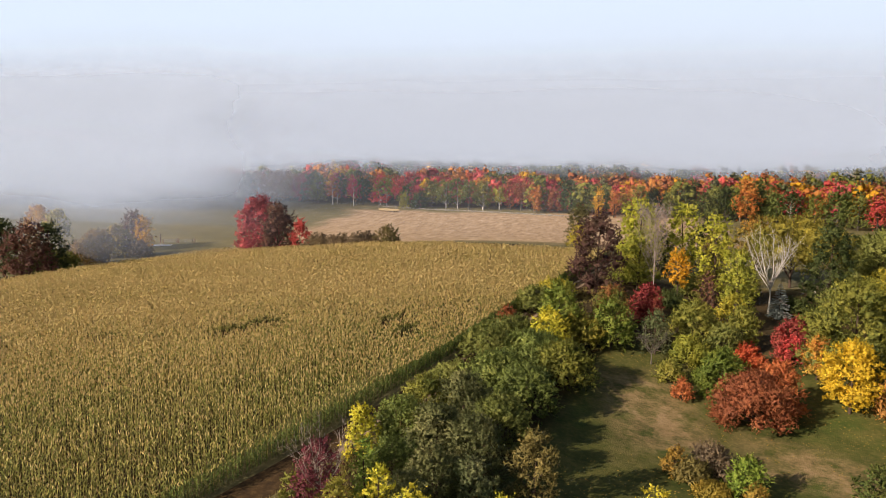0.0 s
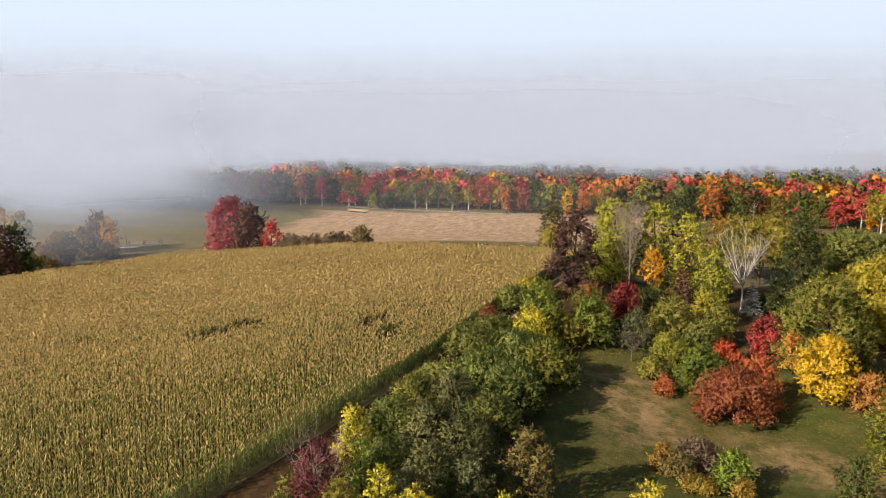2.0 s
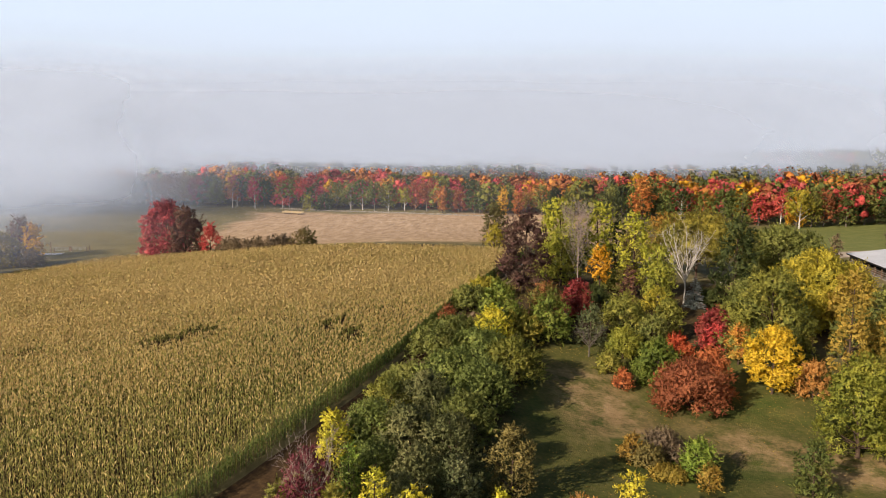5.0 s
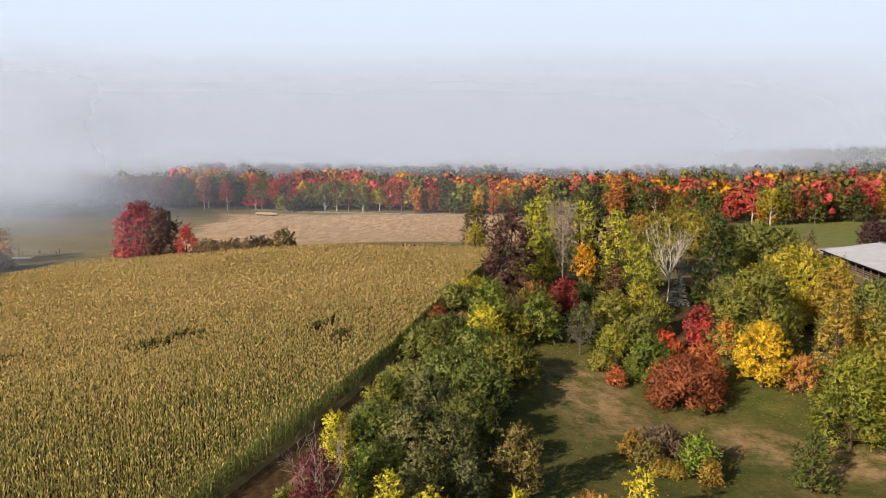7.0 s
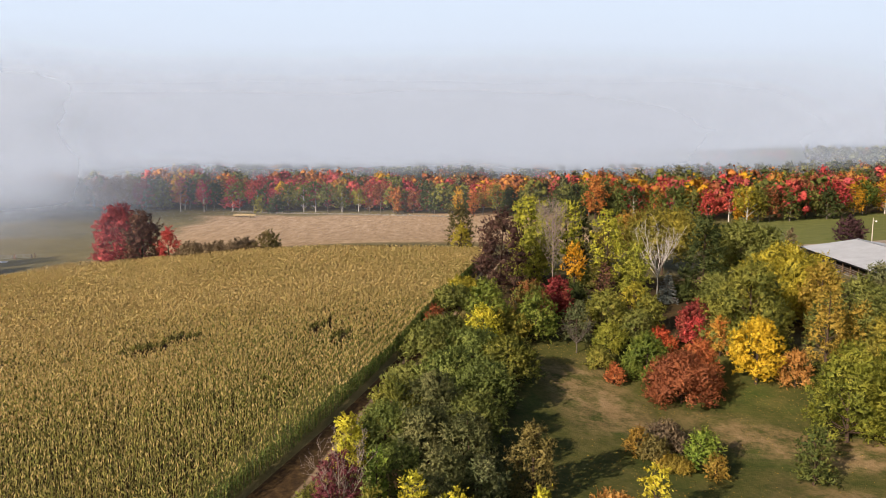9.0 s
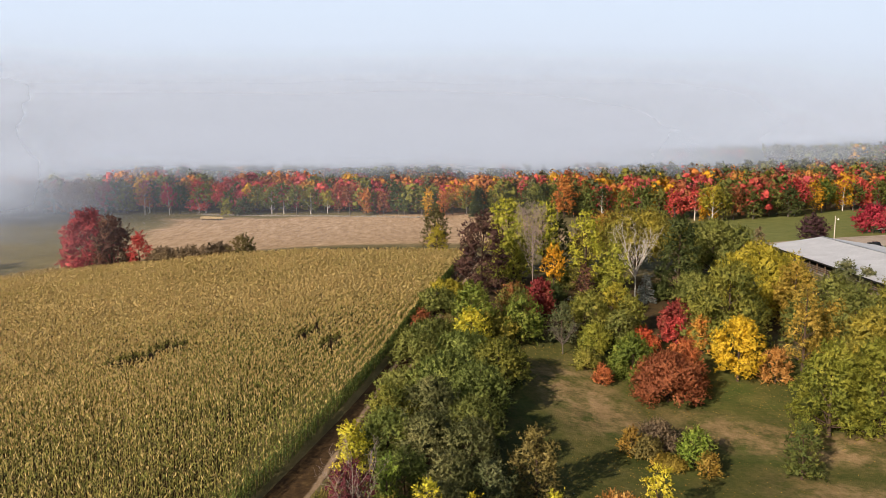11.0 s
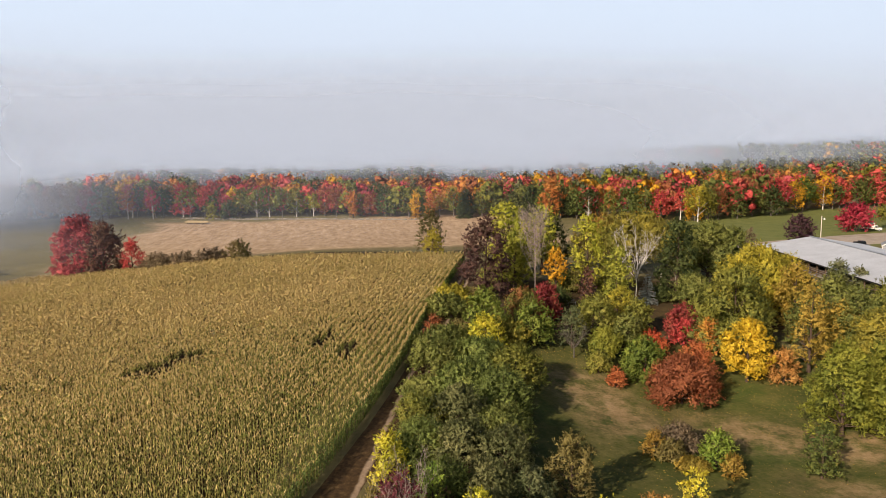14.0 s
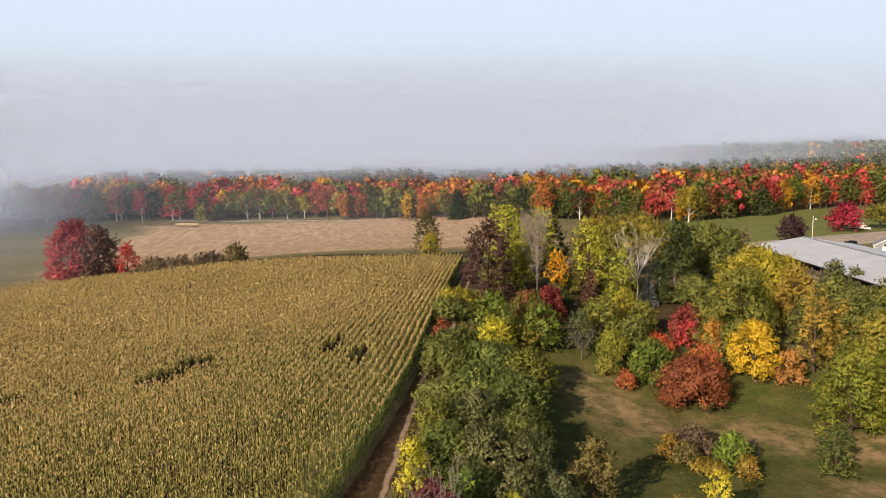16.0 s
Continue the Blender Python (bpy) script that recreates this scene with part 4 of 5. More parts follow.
tree("oak_tree", 122.8, 281.0, 16.0, 6.6, "round", "yellowolive", "olive tree with a pale trunk at the wood edge", "pale")
tree("orange_maple", 72.1, 322.0, 20.0, 6.4, "round_low", "orange", "tall orange maple in front of the wood")
tree("spruce_bush", -83.0, 378.0, 9.5, 5.5, "full", "darkgreen", "dark green low tree beside the wagon")
tree("yellow_bush", -92.0, 380.0, 8.5, 3.4, "full", "yellowolive", "olive yellow bush beside the wagon")


# ---- the woods behind ----
def woods():
    rng = np.random.default_rng(55)
    names = ["red", "redmaple", "redorange", "orange", "gold", "olivegreen", "olive", "darkgreen", "pine", "rust", "greygreen"]
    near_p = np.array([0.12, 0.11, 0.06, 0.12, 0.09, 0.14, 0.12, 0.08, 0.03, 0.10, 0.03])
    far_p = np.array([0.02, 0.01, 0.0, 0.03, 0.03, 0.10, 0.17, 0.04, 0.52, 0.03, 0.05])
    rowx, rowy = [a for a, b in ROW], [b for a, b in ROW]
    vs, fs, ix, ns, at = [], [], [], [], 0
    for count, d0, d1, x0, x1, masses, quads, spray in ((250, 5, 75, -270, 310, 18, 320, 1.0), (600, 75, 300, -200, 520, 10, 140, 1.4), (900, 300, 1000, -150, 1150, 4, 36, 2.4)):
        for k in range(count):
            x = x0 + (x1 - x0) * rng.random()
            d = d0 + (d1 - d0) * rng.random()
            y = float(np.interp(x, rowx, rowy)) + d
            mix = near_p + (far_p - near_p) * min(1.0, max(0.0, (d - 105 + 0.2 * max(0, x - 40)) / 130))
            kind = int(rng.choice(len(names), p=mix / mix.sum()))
            h = (13.5 + 5 * rng.random()) * (1.1 if names[kind] == "pine" else 1)
            r = h * (0.38 + 0.18 * rng.random()) * (1 + 0.25 * (d > 300))
            m = masses
            w = 2.4 * np.arange(m) + rng.random(m)
            u = (np.arange(m) + 0.5) / m
            if names[kind] == "pine":
                r = 0.8 * r
                ring = r * (1.05 - u) * (0.6 + 0.3 * rng.random(m))
            else:
                ring = r * np.sqrt(np.maximum(0.0, 1 - (1.5 * u - 0.5) ** 2)) * (0.5 + 0.3 * rng.random(m))
            c = np.stack([x + ring * np.cos(w), y + ring * np.sin(w), float(rise(x, y)) + h * (0.2 + 0.68 * u)], 1)
            big = r * (0.3 + 0.2 * rng.random(m)) * (1.15 - 0.45 * u if names[kind] == "pine" else 1.0) * (1.0 if m > 10 else 1.25 if m > 6 else 1.5)
            s = np.stack([big, big, big * (0.7 + 0.3 * rng.random(m)) * max(1.0, 0.3 * h / r)], 1)
            v1, f1, n1 = lumps(rng, c, s, 0.46)
            n = quads
            who = rng.integers(m, size=n)
            way = unit(rng.normal(size=(n, 3)) + np.array([0, 0, 0.3]))
            p = c[who] + way * s[who] * (0.66 + 0.4 * rng.random(n))[:, None]
            along = unit(0.3 * way + 0.8 * rng.normal(size=(n, 3)))
            side = unit(np.cross(along, 0.5 * rng.normal(size=(n, 3)) + 1.2 * way))
            ln = spray * (0.6 + 0.8 * rng.random(n))
            v, f = leaf_quads(p - along * (0.45 * ln)[:, None], along, side, ln, ln * 0.8, 0.06)
            middle = np.array([x, y, float(rise(x, y)) + 0.5 * h])
            face = unit(0.8 * way + 0.5 * unit(p - middle) + 0.25 * rng.normal(size=(n, 3)))
            f = faced(v, f, face)
            v, f = np.concatenate([v, v1]), np.concatenate([f, f1 + len(v)])
            n = len(f)
            vs.append(v)
            fs.append(f + at)
            ns.append(np.concatenate([np.repeat(face, 4, 0), n1]))
            ix.append(np.full(n, kind))
            at += len(v)
    return names, np.concatenate(vs), np.concatenate(fs), np.concatenate(ix), np.concatenate(ns)


names, v, f, ix, ns = woods()
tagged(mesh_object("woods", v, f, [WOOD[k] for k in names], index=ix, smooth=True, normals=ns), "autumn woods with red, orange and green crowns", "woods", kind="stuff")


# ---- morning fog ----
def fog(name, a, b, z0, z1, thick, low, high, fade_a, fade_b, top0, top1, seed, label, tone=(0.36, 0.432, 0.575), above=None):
    """A veil of fog: a sheet from a to b that lets through more where the mist is thin and scatters light alike to all
    sides.
    low, high: heights between which it thickens; fade: bearings over which it thins out; top: where it ends; above:
    bright sky haze painted into the colour over its top."""
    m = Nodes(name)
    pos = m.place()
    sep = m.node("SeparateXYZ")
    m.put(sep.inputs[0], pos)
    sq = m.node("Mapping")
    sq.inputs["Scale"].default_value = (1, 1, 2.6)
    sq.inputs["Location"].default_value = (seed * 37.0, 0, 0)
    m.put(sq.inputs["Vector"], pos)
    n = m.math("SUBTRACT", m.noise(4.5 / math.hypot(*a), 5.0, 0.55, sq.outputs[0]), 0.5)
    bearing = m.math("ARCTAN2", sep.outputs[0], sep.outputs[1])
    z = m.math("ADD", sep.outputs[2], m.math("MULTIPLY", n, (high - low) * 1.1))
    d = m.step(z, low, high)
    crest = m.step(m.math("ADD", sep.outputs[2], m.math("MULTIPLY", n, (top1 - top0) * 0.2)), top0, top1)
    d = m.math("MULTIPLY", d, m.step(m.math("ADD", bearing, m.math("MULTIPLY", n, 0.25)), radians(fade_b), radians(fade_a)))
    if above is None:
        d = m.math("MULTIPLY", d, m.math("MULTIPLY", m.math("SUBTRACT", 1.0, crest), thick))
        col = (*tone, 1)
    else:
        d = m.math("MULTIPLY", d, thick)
        # the brightness of the hazy sky is painted in by height
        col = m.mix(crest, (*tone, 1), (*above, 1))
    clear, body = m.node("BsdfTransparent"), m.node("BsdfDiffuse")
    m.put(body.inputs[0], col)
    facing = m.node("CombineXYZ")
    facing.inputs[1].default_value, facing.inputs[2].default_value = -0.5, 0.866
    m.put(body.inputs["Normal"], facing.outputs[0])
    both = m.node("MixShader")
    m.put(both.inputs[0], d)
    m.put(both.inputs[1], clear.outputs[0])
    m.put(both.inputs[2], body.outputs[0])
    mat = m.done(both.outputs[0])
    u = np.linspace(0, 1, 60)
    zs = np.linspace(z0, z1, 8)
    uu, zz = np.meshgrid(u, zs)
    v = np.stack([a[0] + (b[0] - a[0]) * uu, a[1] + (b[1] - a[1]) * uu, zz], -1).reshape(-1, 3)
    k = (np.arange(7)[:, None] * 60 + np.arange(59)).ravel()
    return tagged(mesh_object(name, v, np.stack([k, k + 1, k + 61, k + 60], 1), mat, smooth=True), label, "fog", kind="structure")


# tinted sheets put the haze over whatever stands behind them
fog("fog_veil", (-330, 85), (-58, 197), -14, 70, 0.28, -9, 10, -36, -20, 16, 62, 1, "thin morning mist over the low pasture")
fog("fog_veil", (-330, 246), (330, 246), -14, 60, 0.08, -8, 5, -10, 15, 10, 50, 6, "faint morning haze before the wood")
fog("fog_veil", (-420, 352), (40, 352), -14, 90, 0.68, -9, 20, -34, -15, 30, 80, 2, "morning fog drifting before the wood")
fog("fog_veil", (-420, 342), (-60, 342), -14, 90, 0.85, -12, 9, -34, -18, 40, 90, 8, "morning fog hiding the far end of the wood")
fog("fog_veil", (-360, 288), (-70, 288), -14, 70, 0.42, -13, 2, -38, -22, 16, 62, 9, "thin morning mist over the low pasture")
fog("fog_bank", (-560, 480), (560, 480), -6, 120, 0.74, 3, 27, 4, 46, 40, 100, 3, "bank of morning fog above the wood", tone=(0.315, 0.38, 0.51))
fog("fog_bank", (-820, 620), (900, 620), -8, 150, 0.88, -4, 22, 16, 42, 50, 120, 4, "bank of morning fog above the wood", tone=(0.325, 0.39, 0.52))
fog("fog_bank", (-1400, 1250), (1600, 1250), -6, 440, 0.98, 4, 50, 90, 150, 50, 285, 5, "sheet of thick morning fog with bright hazy sky painted above", above=(0.40, 0.53, 0.75))


# ---- barn and yard ----
def metal_roof():
    m = Nodes("metal_roof")
    co = m.node("TexCoord").outputs["Object"]
    sep = m.node("SeparateXYZ")
    m.put(sep.inputs[0], co)
    n = m.math("ADD", m.math("MULTIPLY", m.noise(0.25, 4.0, 0.6, co), 0.6), m.math("MULTIPLY", m.noise(3.0, 4.0, 0.6, co), 0.4))
    col = m.ramp(n, [(0.3, "a2a4a9"), (0.55, "b6b8bd"), (0.75, "c4c6ca")])
    return m.done(m.surface(col, 0.5, 0.12, m.bump(n, 0.01)))


ROOF = metal_roof()
PLANK = plain("weathered_boards", "6a5646", "4a3a2e", 0.9, scale=1.5, relief=0.01)
WHITE = plain("white_paint", "d8d6d0", "b8b4ac", 0.6, scale=2.0)
GREY_SIDING = plain("grey_siding", "85878a", "717376", 0.75, scale=1.2)
POST = plain("pale_timber", "b8b0a4", "948a7c", 0.9, scale=2.0, relief=0.008)
DARK = plain("dark_rubber", "1a1a1b", "111112", 0.8)
GLASS = plain("dark_glass", "14181c", "1c2228", 0.08, relief=0.0)
BLACK_PAINT = plain("black_car_paint", "1b1e24", "262a30", 0.25, relief=0.0)
STEEL = plain("bright_steel", "b4b6b8", "8c8e90", 0.35, 0.8)
STONE = plain("field_stone", "8e877c", "625c54", 0.95, scale=1.3, relief=0.03)


def barn():
    """A long low cattle barn with a shallow metal roof on posts; local y runs along the ridge."""
    thing = new("barn")
    half, long, eave, ridge = 13.0, 62.0, 2.9, 5.0
    bx, by = 106.0, 178.5
    thing.matrix_world = Matrix.Translation((bx, by, 0.75)) @ Matrix.Rotation(math.atan2(0.12, -0.993) + math.pi, 4, "Z") @ Matrix.Translation((0, -long, 0))
    for sgn in (-1, 1):
        bm = bmesh.new()
        steps = int(long / 0.9)
        grid = []
        for u, z in ((0.0, ridge), (0.5, (ridge + eave) / 2 - 0.05), (1.0, eave)):
            line = []
            for k in range(steps * 2 + 1):
                y = long * k / (steps * 2)
                line.append(bm.verts.new((sgn * u * (half + 0.7), y, z + (0.05 if k % 2 else 0.0))))
            grid.append(line)
        for a, b in zip(grid, grid[1:]):
            for k in range(len(a) - 1):
                bm.faces.new((a[k], a[k + 1], b[k + 1], b[k]))
        bmesh.ops.recalc_face_normals(bm, faces=bm.faces)
        bmesh.ops.solidify(bm, geom=bm.faces[:], thickness=0.06)
        part("roof_slope", bm, ROOF, thing, "pale ribbed metal roof")
    part("ridge_cap", box(bmesh.new(), -0.35, 0.35, 0.0, long, ridge + 0.02, ridge + 0.16, 0.03), STEEL, thing)
    part("fascia", box(bmesh.new(), -half - 0.75, -half - 0.62, 0, long, eave - 0.28, eave - 0.02), DARK, thing)
    part("wall", box(bmesh.new(), -half + 1.2, -half + 1.32, 0.4, long - 0.4, 0.0, 1.35), PLANK, thing, "low weathered board wall")
    part("wall", box(bmesh.new(), half - 0.12, half, 0.4, long - 0.4, 0.0, eave - 0.1), PLANK, thing)
    for y in (0.3, long - 0.42):
        bm = prism([(-half, 0.0), (half, 0.0), (half, eave - 0.05), (0, ridge - 0.12), (-half, eave - 0.05)], y, y + 0.12)
        part("gable_wall", bm, GREY_SIDING, thing)
    first = None
    for k in range(17):
        y = 0.6 + k * (long - 1.2) / 16
        if first is None:
            first = part("post", box(bmesh.new(), -0.1, 0.1, -0.1, 0.1, -0.3, eave - 0.1, 0.01), PLANK, thing)
            first.location = (-half, y, 0)
        else:
            p = new("post", first.data)
            p.parent, p.location = thing, (-half, y, 0)
    for k, z in enumerate((0.55, 1.0, 1.45)):
        part("rail", box(bmesh.new(), -half - 0.05, -half + 0.02, 0.4, long - 0.4, z, z + 0.09), STEEL, thing)
    part("floor_slab", box(bmesh.new(), -half, half, 0.2, long - 0.2, -0.5, 0.04), STONE, thing)
    return tagged(thing, "long low cattle barn with a pale metal roof", "barn")


barn()


def shed():
    """A small gabled shed with grey boards and white trim."""
    thing = new("garden_shed")
    thing.matrix_world = Matrix.Translation((124.5, 171.5, float(rise(124.5, 171.5)))) @ Matrix.Rotation(radians(-35), 4, "Z")
    w, d, e, r = 2.4, 5.5, 2.5, 3.9
    part("wall", prism([(-w, 0), (w, 0), (w, e), (0, r), (-w, e)], 0, d), GREY_SIDING, thing, "grey board walls")
    for k in range(9):
        z = 0.28 * k + 0.1
        part("board", box(bmesh.new(), -w, w, -0.035, -0.004, z, z + 0.25), GREY_SIDING, thing)
    for sgn in (-1, 1):
        bm = prism([(0, r + 0.04), (sgn * (w + 0.3), e - 0.12), (sgn * (w + 0.3), e - 0.02), (0, r + 0.16)], -0.3, d + 0.3)
        part("roof_slope", bm, GREY_SIDING, thing)
        bm = prism([(0, r - 0.12), (sgn * (w + 0.32), e - 0.26), (sgn * (w + 0.32), e - 0.06), (0, r + 0.1)], -0.36, -0.3)
        part("barge_board", bm, WHITE, thing, "white barge board")
        part("corner_board", box(bmesh.new(), sgn * w - 0.09, sgn * w + 0.09, -0.05, 0.02, 0, e), WHITE, thing)
    door = part("door", box(bmesh.new(), -0.5, 0.5, -0.06, -0.036, 0.05, 2.05), WHITE, thing, "white plank door")
    part("door_handle", box(bmesh.new(), 0.36, 0.42, -0.1, -0.062, 0.95, 1.1), STEEL, door)
    win = part("window", box(bmesh.new(), -0.35, 0.35, -0.06, -0.036, 2.3, 2.9), WHITE, thing)
    part("pane", box(bmesh.new(), -0.28, 0.28, -0.066, -0.061, 2.36, 2.84), GLASS, win)
    return tagged(thing, "small grey gabled shed with white trim", "shed")


shed()


def wheel(parent, x, y, r, w):
    bm = bmesh.new()
    bmesh.ops.create_cone(bm, cap_ends=True, segments=20, radius1=r, radius2=r, depth=w, matrix=Matrix.Translation((x, y, r)) @ Matrix.Rotation(radians(90), 4, "Y"))
    bmesh.ops.bevel(bm, geom=[e for e in bm.edges if abs(e.verts[0].co.x - e.verts[1].co.x) < 1e-4], offset=0.04, segments=2, affect="EDGES")
    t = part("wheel", bm, DARK, parent, smooth=False)
    bm = bmesh.new()
    bmesh.ops.create_cone(bm, cap_ends=True, segments=16, radius1=r * 0.6, radius2=r * 0.55, depth=w + 0.02, matrix=Matrix.Translation((x, y, r)) @ Matrix.Rotation(radians(90), 4, "Y"))
    part("rim", bm, STEEL, t)


def pickup(x, y, turn):
    """A dark pickup; local y points forward."""
    thing = new("pickup_truck")
    thing.matrix_world = Matrix.Translation((x, y, float(rise(x, y)) + 0.1)) @ Matrix.Rotation(radians(turn), 4, "Z")
    part("body", box(bmesh.new(), -0.96, 0.96, -2.75, 2.75, 0.42, 1.0, 0.12), BLACK_PAINT, thing, "dark glossy body")
    bm = bmesh.new()
    box(bm, -0.86, 0.86, -0.75, 1.2, 0.98, 1.8)
    for v in bm.verts:
        if v.co.z > 1.5:
            v.co.x *= 0.82
            v.co.y = v.co.y * 0.72 if v.co.y > 0 else v.co.y * 0.9
    bmesh.ops.bevel(bm, geom=bm.edges[:], offset=0.06, segments=2, affect="EDGES")
    part("cab", bm, BLACK_PAINT, thing)
    for sgn in (-1, 1):
        bm = bmesh.new()
        box(bm, sgn * 0.8 - 0.02, sgn * 0.8 + 0.02, -0.55, 0.75, 1.15, 1.62)
        part("side_window", bm, GLASS, thing)
        part("bed_side", box(bmesh.new(), sgn * 0.9 - 0.05, sgn * 0.9 + 0.05, -2.7, -0.8, 0.95, 1.28, 0.03), BLACK_PAINT, thing)
        part("headlight", box(bmesh.new(), sgn * 0.72 - 0.16, sgn * 0.72 + 0.16, 2.72, 2.78, 0.72, 0.9, 0.02), STEEL, thing)
    part("tailgate", box(bmesh.new(), -0.86, 0.86, -2.72, -2.64, 0.95, 1.28, 0.02), BLACK_PAINT, thing)
    part("bumper", box(bmesh.new(), -0.95, 0.95, 2.7, 2.86, 0.45, 0.66, 0.04), STEEL, thing)
    part("windscreen", prism([(-0.7, 1.12), (0.7, 1.12), (0.62, 1.6), (-0.62, 1.6)], 1.16, 1.19), GLASS, thing)
    for sx in (-0.88, 0.88):
        for sy in (-1.7, 1.75):
            wheel(thing, sx, sy, 0.4, 0.26)
    return tagged(thing, "dark pickup truck parked on gravel", "car")


def box_truck(x, y, turn):
    thing = new("box_truck")
    thing.matrix_world = Matrix.Translation((x, y, float(rise(x, y)) + 0.08)) @ Matrix.Rotation(radians(turn), 4, "Z") @ Matrix.Scale(0.9, 4)
    part("cargo_box", box(bmesh.new(), -1.15, 1.15, -3.4, 1.1, 0.9, 3.0, 0.06), WHITE, thing, "white cargo box")
    bm = bmesh.new()
    box(bm, -1.0, 1.0, 1.15, 2.5, 0.6, 2.15)
    for v in bm.verts:
        if v.co.z > 1.8 and v.co.y > 2:
            v.co.y -= 0.55
    bmesh.ops.bevel(bm, geom=bm.edges[:], offset=0.08, segments=2, affect="EDGES")
    part("cab", bm, WHITE, thing)
    part("bonnet", box(bmesh.new(), -0.98, 0.98, 2.3, 3.5, 0.55, 1.3, 0.14), WHITE, thing)
    part("windscreen", box(bmesh.new(), -0.85, 0.85, 2.24, 2.3, 1.35, 1.95), GLASS, thing)
    part("grille", box(bmesh.new(), -0.55, 0.55, 3.46, 3.53, 0.7, 1.1), DARK, thing)
    part("bumper", box(bmesh.new(), -1.0, 1.0, 3.5, 3.65, 0.4, 0.6, 0.04), STEEL, thing)
    part("chassis", box(bmesh.new(), -0.6, 0.6, -3.3, 3.3, 0.45, 0.88), DARK, thing)
    for sgn in (-1, 1):
        part("side_window", box(bmesh.new(), sgn * 1.0 - 0.02, sgn * 1.0 + 0.02, 1.3, 2.05, 1.35, 1.95), GLASS, thing)
        part("headlight", box(bmesh.new(), sgn * 0.78 - 0.14, sgn * 0.78 + 0.14, 3.46, 3.53, 0.85, 1.05, 0.02), STEEL, thing)
    for sx in (-0.95, 0.95):
        for sy in (-2.2, 2.7):
            wheel(thing, sx, sy, 0.42, 0.28)
    return tagged(thing, "white box truck parked under a crimson maple", "truck")


pickup(126.8, 187.0, 172)
box_truck(158.5, 226.5, -128)


def lamp_pole(x, y, h):
    thing = new("light_pole")
    thing.location = (x, y, float(rise(x, y)))
    v, f = tubes([[((0, 0, -0.3), 0.17), ((0, 0, h * 0.5), 0.145), ((0, 0, h), 0.12)]], 10)
    mesh_object("pole", v, f, POST, thing, smooth=True)
    v, f = tubes([[((0.05, 0, h - 0.9), 0.035), ((0.5, 0, h - 0.55), 0.035), ((0.85, 0, h - 0.6), 0.035)]], 6)
    arm = mesh_object("arm", v, f, STEEL, thing, smooth=True)
    bm = bmesh.new()
    bmesh.ops.create_cone(bm, cap_ends=True, segments=14, radius1=0.28, radius2=0.14, depth=0.4, matrix=Matrix.Translation((0.85, 0, h - 0.85)))
    part("lamp_head", bm, WHITE, thing, "pale yard lamp head")
    return tagged(thing, "pale wooden yard light pole", "pole")


lamp_pole(121.5, 197.5, 8.2)


# ---- field things ----
BOARD = plain("pale_boards", "a08e6c", "7e6e52", 0.9, scale=2.0, relief=0.008)


def hay_wagon(x, y, turn, long):
    """A long low feed wagon of pale boards on small wheels."""
    thing = new("feed_wagon")
    thing.matrix_world = Matrix.Translation((x, y, float(rise(x, y)))) @ Matrix.Rotation(radians(turn), 4, "Z")
    part("deck", box(bmesh.new(), -long / 2, long / 2, -1.1, 1.1, 0.6, 0.74, 0.02), BOARD, thing)
    for sgn in (-1, 1):
        for k in range(3):
            part("side_board", box(bmesh.new(), -long / 2, long / 2, sgn * 1.08 - 0.03, sgn * 1.08 + 0.03, 0.78 + 0.27 * k, 1.0 + 0.27 * k), BOARD, thing)
    for k in range(8):
        xx = -long / 2 + 0.1 + k * (long - 0.2) / 7
        for sgn in (-1, 1):
            part("stake", box(bmesh.new(), xx - 0.05, xx + 0.05, sgn * 1.16 - 0.04, sgn * 1.16 + 0.04, 0.55, 1.65), BOARD, thing)
    for xx in (-long / 2 + 1.5, long / 2 - 1.5):
        for sgn in (-1, 1):
            bm = bmesh.new()
            bmesh.ops.create_cone(bm, cap_ends=True, segments=16, radius1=0.32, radius2=0.32, depth=0.22, matrix=Matrix.Translation((xx, sgn * 0.95, 0.32)) @ Matrix.Rotation(radians(90), 4, "X"))
            part("wheel", bm, DARK, thing)
    v, f = tubes([[((long / 2, 0, 0.62), 0.06), ((long / 2 + 2.2, 0, 0.35), 0.05)]], 6)
    mesh_object("drawbar", v, f, STEEL, thing)
    return tagged(thing, "long pale timber feed wagon on the stubble field", "wagon")


hay_wagon(-95.6, 362.2, -23, 12.0)


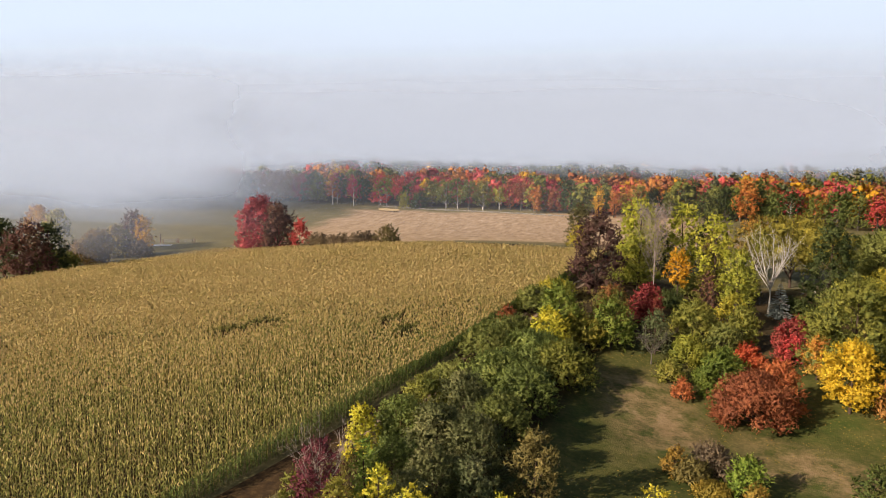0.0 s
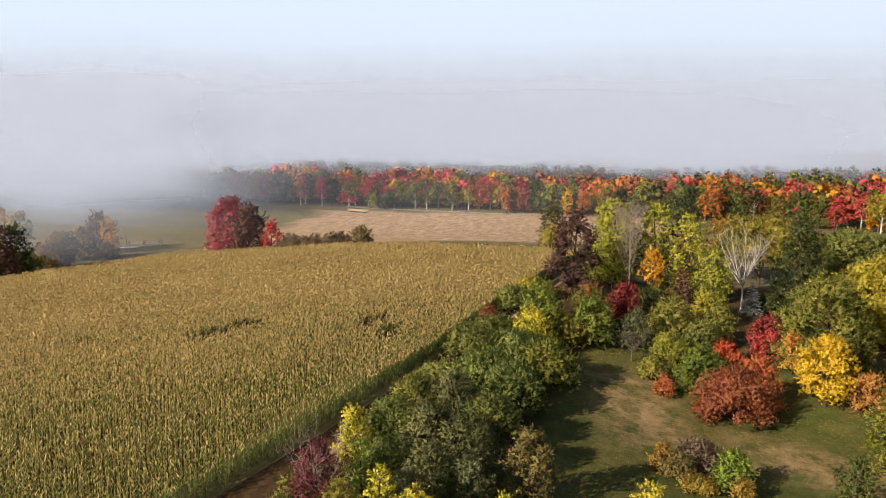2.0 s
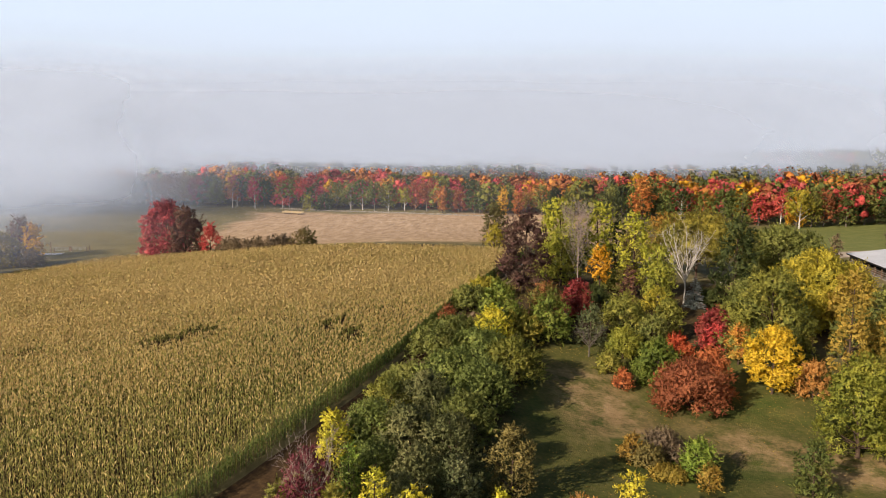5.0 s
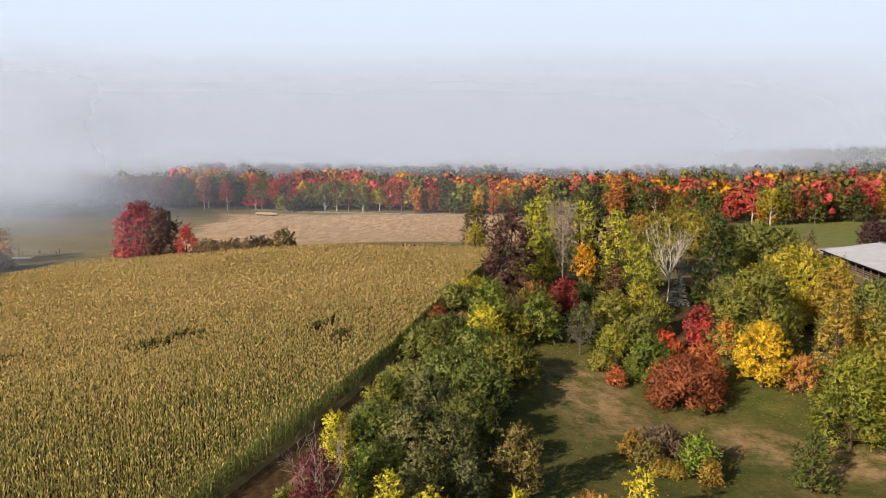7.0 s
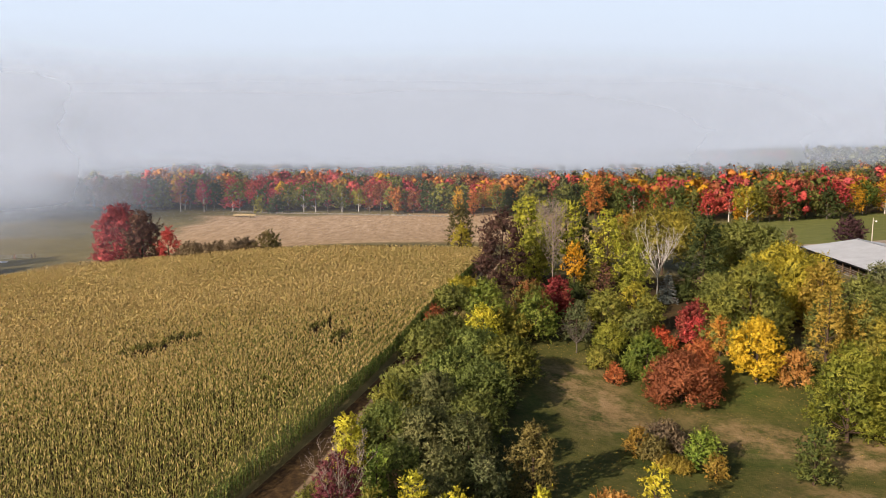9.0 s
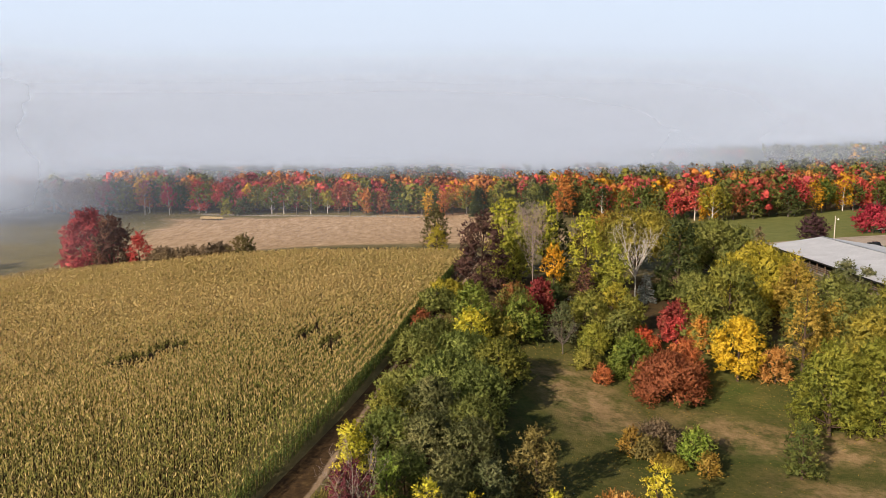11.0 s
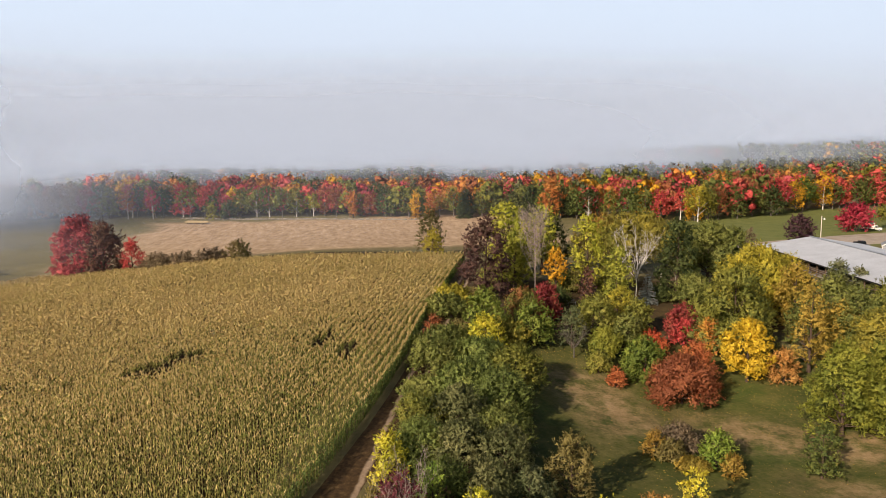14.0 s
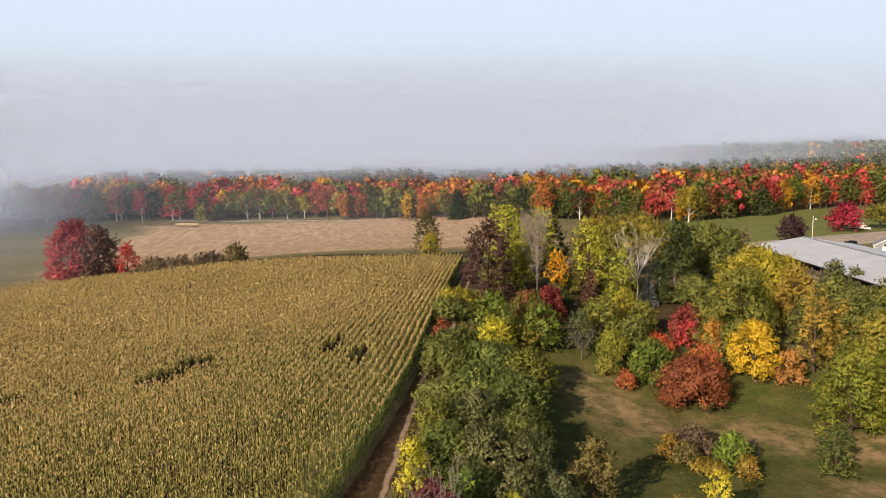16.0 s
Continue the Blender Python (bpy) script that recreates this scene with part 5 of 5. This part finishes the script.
def field_wall():
    """A tumbled stone wall along the foot of the wood."""
    thing = new("stone_wall")
    rng = np.random.default_rng(71)
    shapes = []
    for k in range(5):
        bm = bmesh.new()
        bmesh.ops.create_icosphere(bm, subdivisions=1, radius=0.5)
        for v in bm.verts:
            v.co *= 0.8 + 0.4 * rng.random()
        me = bpy.data.meshes.new("stone")
        bm.to_mesh(me)
        bm.free()
        me.materials.append(STONE)
        shapes.append(me)
    pts = [(-108, 385), (-86, 378), (-38, 368), (2, 352), (14, 347)]
    thing.location = (pts[0][0], pts[0][1], float(rise(*pts[0])))
    for (ax, ay), (bx, by) in zip(pts, pts[1:]):
        for k in range(int(math.dist((ax, ay), (bx, by)) / 0.62)):
            if rng.random() < 0.18:
                continue
            u = k * 0.62 / math.dist((ax, ay), (bx, by))
            x, y = ax + (bx - ax) * u + rng.normal() * 0.15, ay + (by - ay) * u + rng.normal() * 0.25
            ob = new("stone", shapes[int(rng.integers(5))])
            ob.parent = thing
            z = float(rise(x, y)) - thing.location.z
            sc = 0.7 + 0.7 * rng.random()
            ob.matrix_basis = Matrix.LocRotScale((x - pts[0][0], y - pts[0][1], z + 0.22 * sc), Euler([rng.random() * 6 for _ in "xyz"]), (sc, sc, sc * 0.8))
    return tagged(thing, "low tumbled pale stone wall along the wood", "wall")


field_wall()


def paddock_gate(x, y, turn):
    thing = new("paddock_gate")
    thing.matrix_world = Matrix.Translation((x, y, float(rise(x, y)))) @ Matrix.Rotation(radians(turn), 4, "Z")
    for xx in (-2.4, 2.4):
        part("gate_post", box(bmesh.new(), xx - 0.12, xx + 0.12, -0.12, 0.12, -0.4, 1.35, 0.02), PLANK, thing)
    for k in range(5):
        part("bar", box(bmesh.new(), -2.28, 2.28, -0.03, 0.03, 0.35 + 0.26 * k, 0.43 + 0.26 * k, 0.01), STEEL, thing)
    for xx in (-2.2, 0, 2.2):
        part("stile", box(bmesh.new(), xx - 0.05, xx + 0.05, -0.05, 0.03, 0.3, 1.5, 0.01), STEEL, thing)
    return tagged(thing, "galvanised barred paddock gate in the misty dip", "gate", "paddock gates")


paddock_gate(-134.8, 235.0, 16)
paddock_gate(-140.2, 233.8, 16)


def fence_post(x, y, h, mat, label):
    thing = new("fence_post")
    thing.location = (x, y, float(rise(x, y)))
    part("post", box(bmesh.new(), -0.14, 0.14, -0.14, 0.14, -0.4, h, 0.03), mat, thing)
    part("cap", box(bmesh.new(), -0.18, 0.18, -0.18, 0.18, h, h + 0.06, 0.02), mat, thing)
    return tagged(thing, label, "post", "fence posts")


for x, y, h in ((-131.8, 236.2, 1.7), (-143.6, 233.0, 3.4), (-137.5, 234.6, 1.8)):
    fence_post(x, y, h, PLANK, "dark wooden fence post in the dip")
water = Nodes("water")
wcol = water.ramp(water.noise(0.2, 3.0), [(0.3, "50525a"), (0.7, "6c6e74")])
pond = strip("water", (-156, 224), (-137, 229), 2.2, water.done(water.surface(wcol, 0.12, normal=water.bump(water.noise(1.5, 2.0), 0.02))), "still grey pond in the dip", lift=0.08)
tagged(pond, category="pond")


def board_fence(x, y, turn, n):
    """A short fence of upright boards."""
    thing = new("board_fence")
    thing.matrix_world = Matrix.Translation((x, y, float(rise(x, y)))) @ Matrix.Rotation(radians(turn), 4, "Z")
    rng = random.Random(8)
    for k in range(n):
        h = 1.7 + 0.12 * rng.random()
        part("board", box(bmesh.new(), 0.2 * k, 0.2 * k + 0.17, -0.015, 0.015, -0.1, h), PLANK, thing)
    for z in (0.4, 1.3):
        part("rail", box(bmesh.new(), -0.05, 0.2 * n + 0.05, 0.016, 0.07, z, z + 0.1), PLANK, thing)
    return tagged(thing, "short weathered board fence under the maple", "fence")


board_fence(52.6, 144.6, -8, 9)
fence_post(51.4, 144.4, 2.6, POST, "pale post beside the board fence")
fence_post(54.8, 144.8, 2.4, POST, "pale post beside the board fence")


def bench(x, y, turn):
    thing = new("garden_bench")
    thing.matrix_world = Matrix.Translation((x, y, float(rise(x, y)))) @ Matrix.Rotation(radians(turn), 4, "Z")
    for k in range(4):
        part("seat_slat", box(bmesh.new(), -0.9, 0.9, -0.25 + 0.13 * k, -0.15 + 0.13 * k, 0.42, 0.46, 0.008), STEEL, thing)
    for k in range(3):
        part("back_slat", box(bmesh.new(), -0.9, 0.9, 0.27, 0.3, 0.55 + 0.14 * k, 0.65 + 0.14 * k, 0.008), STEEL, thing)
    for xx in (-0.8, 0.8):
        part("leg", box(bmesh.new(), xx - 0.04, xx + 0.04, -0.24, -0.16, -0.05, 0.42), STEEL, thing)
        part("leg", box(bmesh.new(), xx - 0.04, xx + 0.04, 0.22, 0.27, -0.05, 0.95), STEEL, thing)
    return tagged(thing, "grey slatted garden bench in the shade", "bench")


bench(26.4, 124.5, 20)


def tarpaulin(x, y):
    """A crumpled white sheet thrown over something low."""
    rng = np.random.default_rng(3)
    bm = bmesh.new()
    bmesh.ops.create_icosphere(bm, subdivisions=3, radius=0.6)
    for v in bm.verts:
        k = 0.85 + 0.3 * noise.noise(v.co * 3)
        v.co = Vector((v.co.x * 1.4 * k, v.co.y * k, max(-0.05, v.co.z * 0.8 * k)))
    me = bpy.data.meshes.new("tarpaulin")
    bm.to_mesh(me)
    bm.free()
    me.materials.append(WHITE)
    ob = new("tarpaulin", me)
    ob.location = (x, y, float(rise(x, y)))
    return tagged(ob, "crumpled white tarpaulin on the grass", "tarpaulin")


tarpaulin(58.0, 143.6)
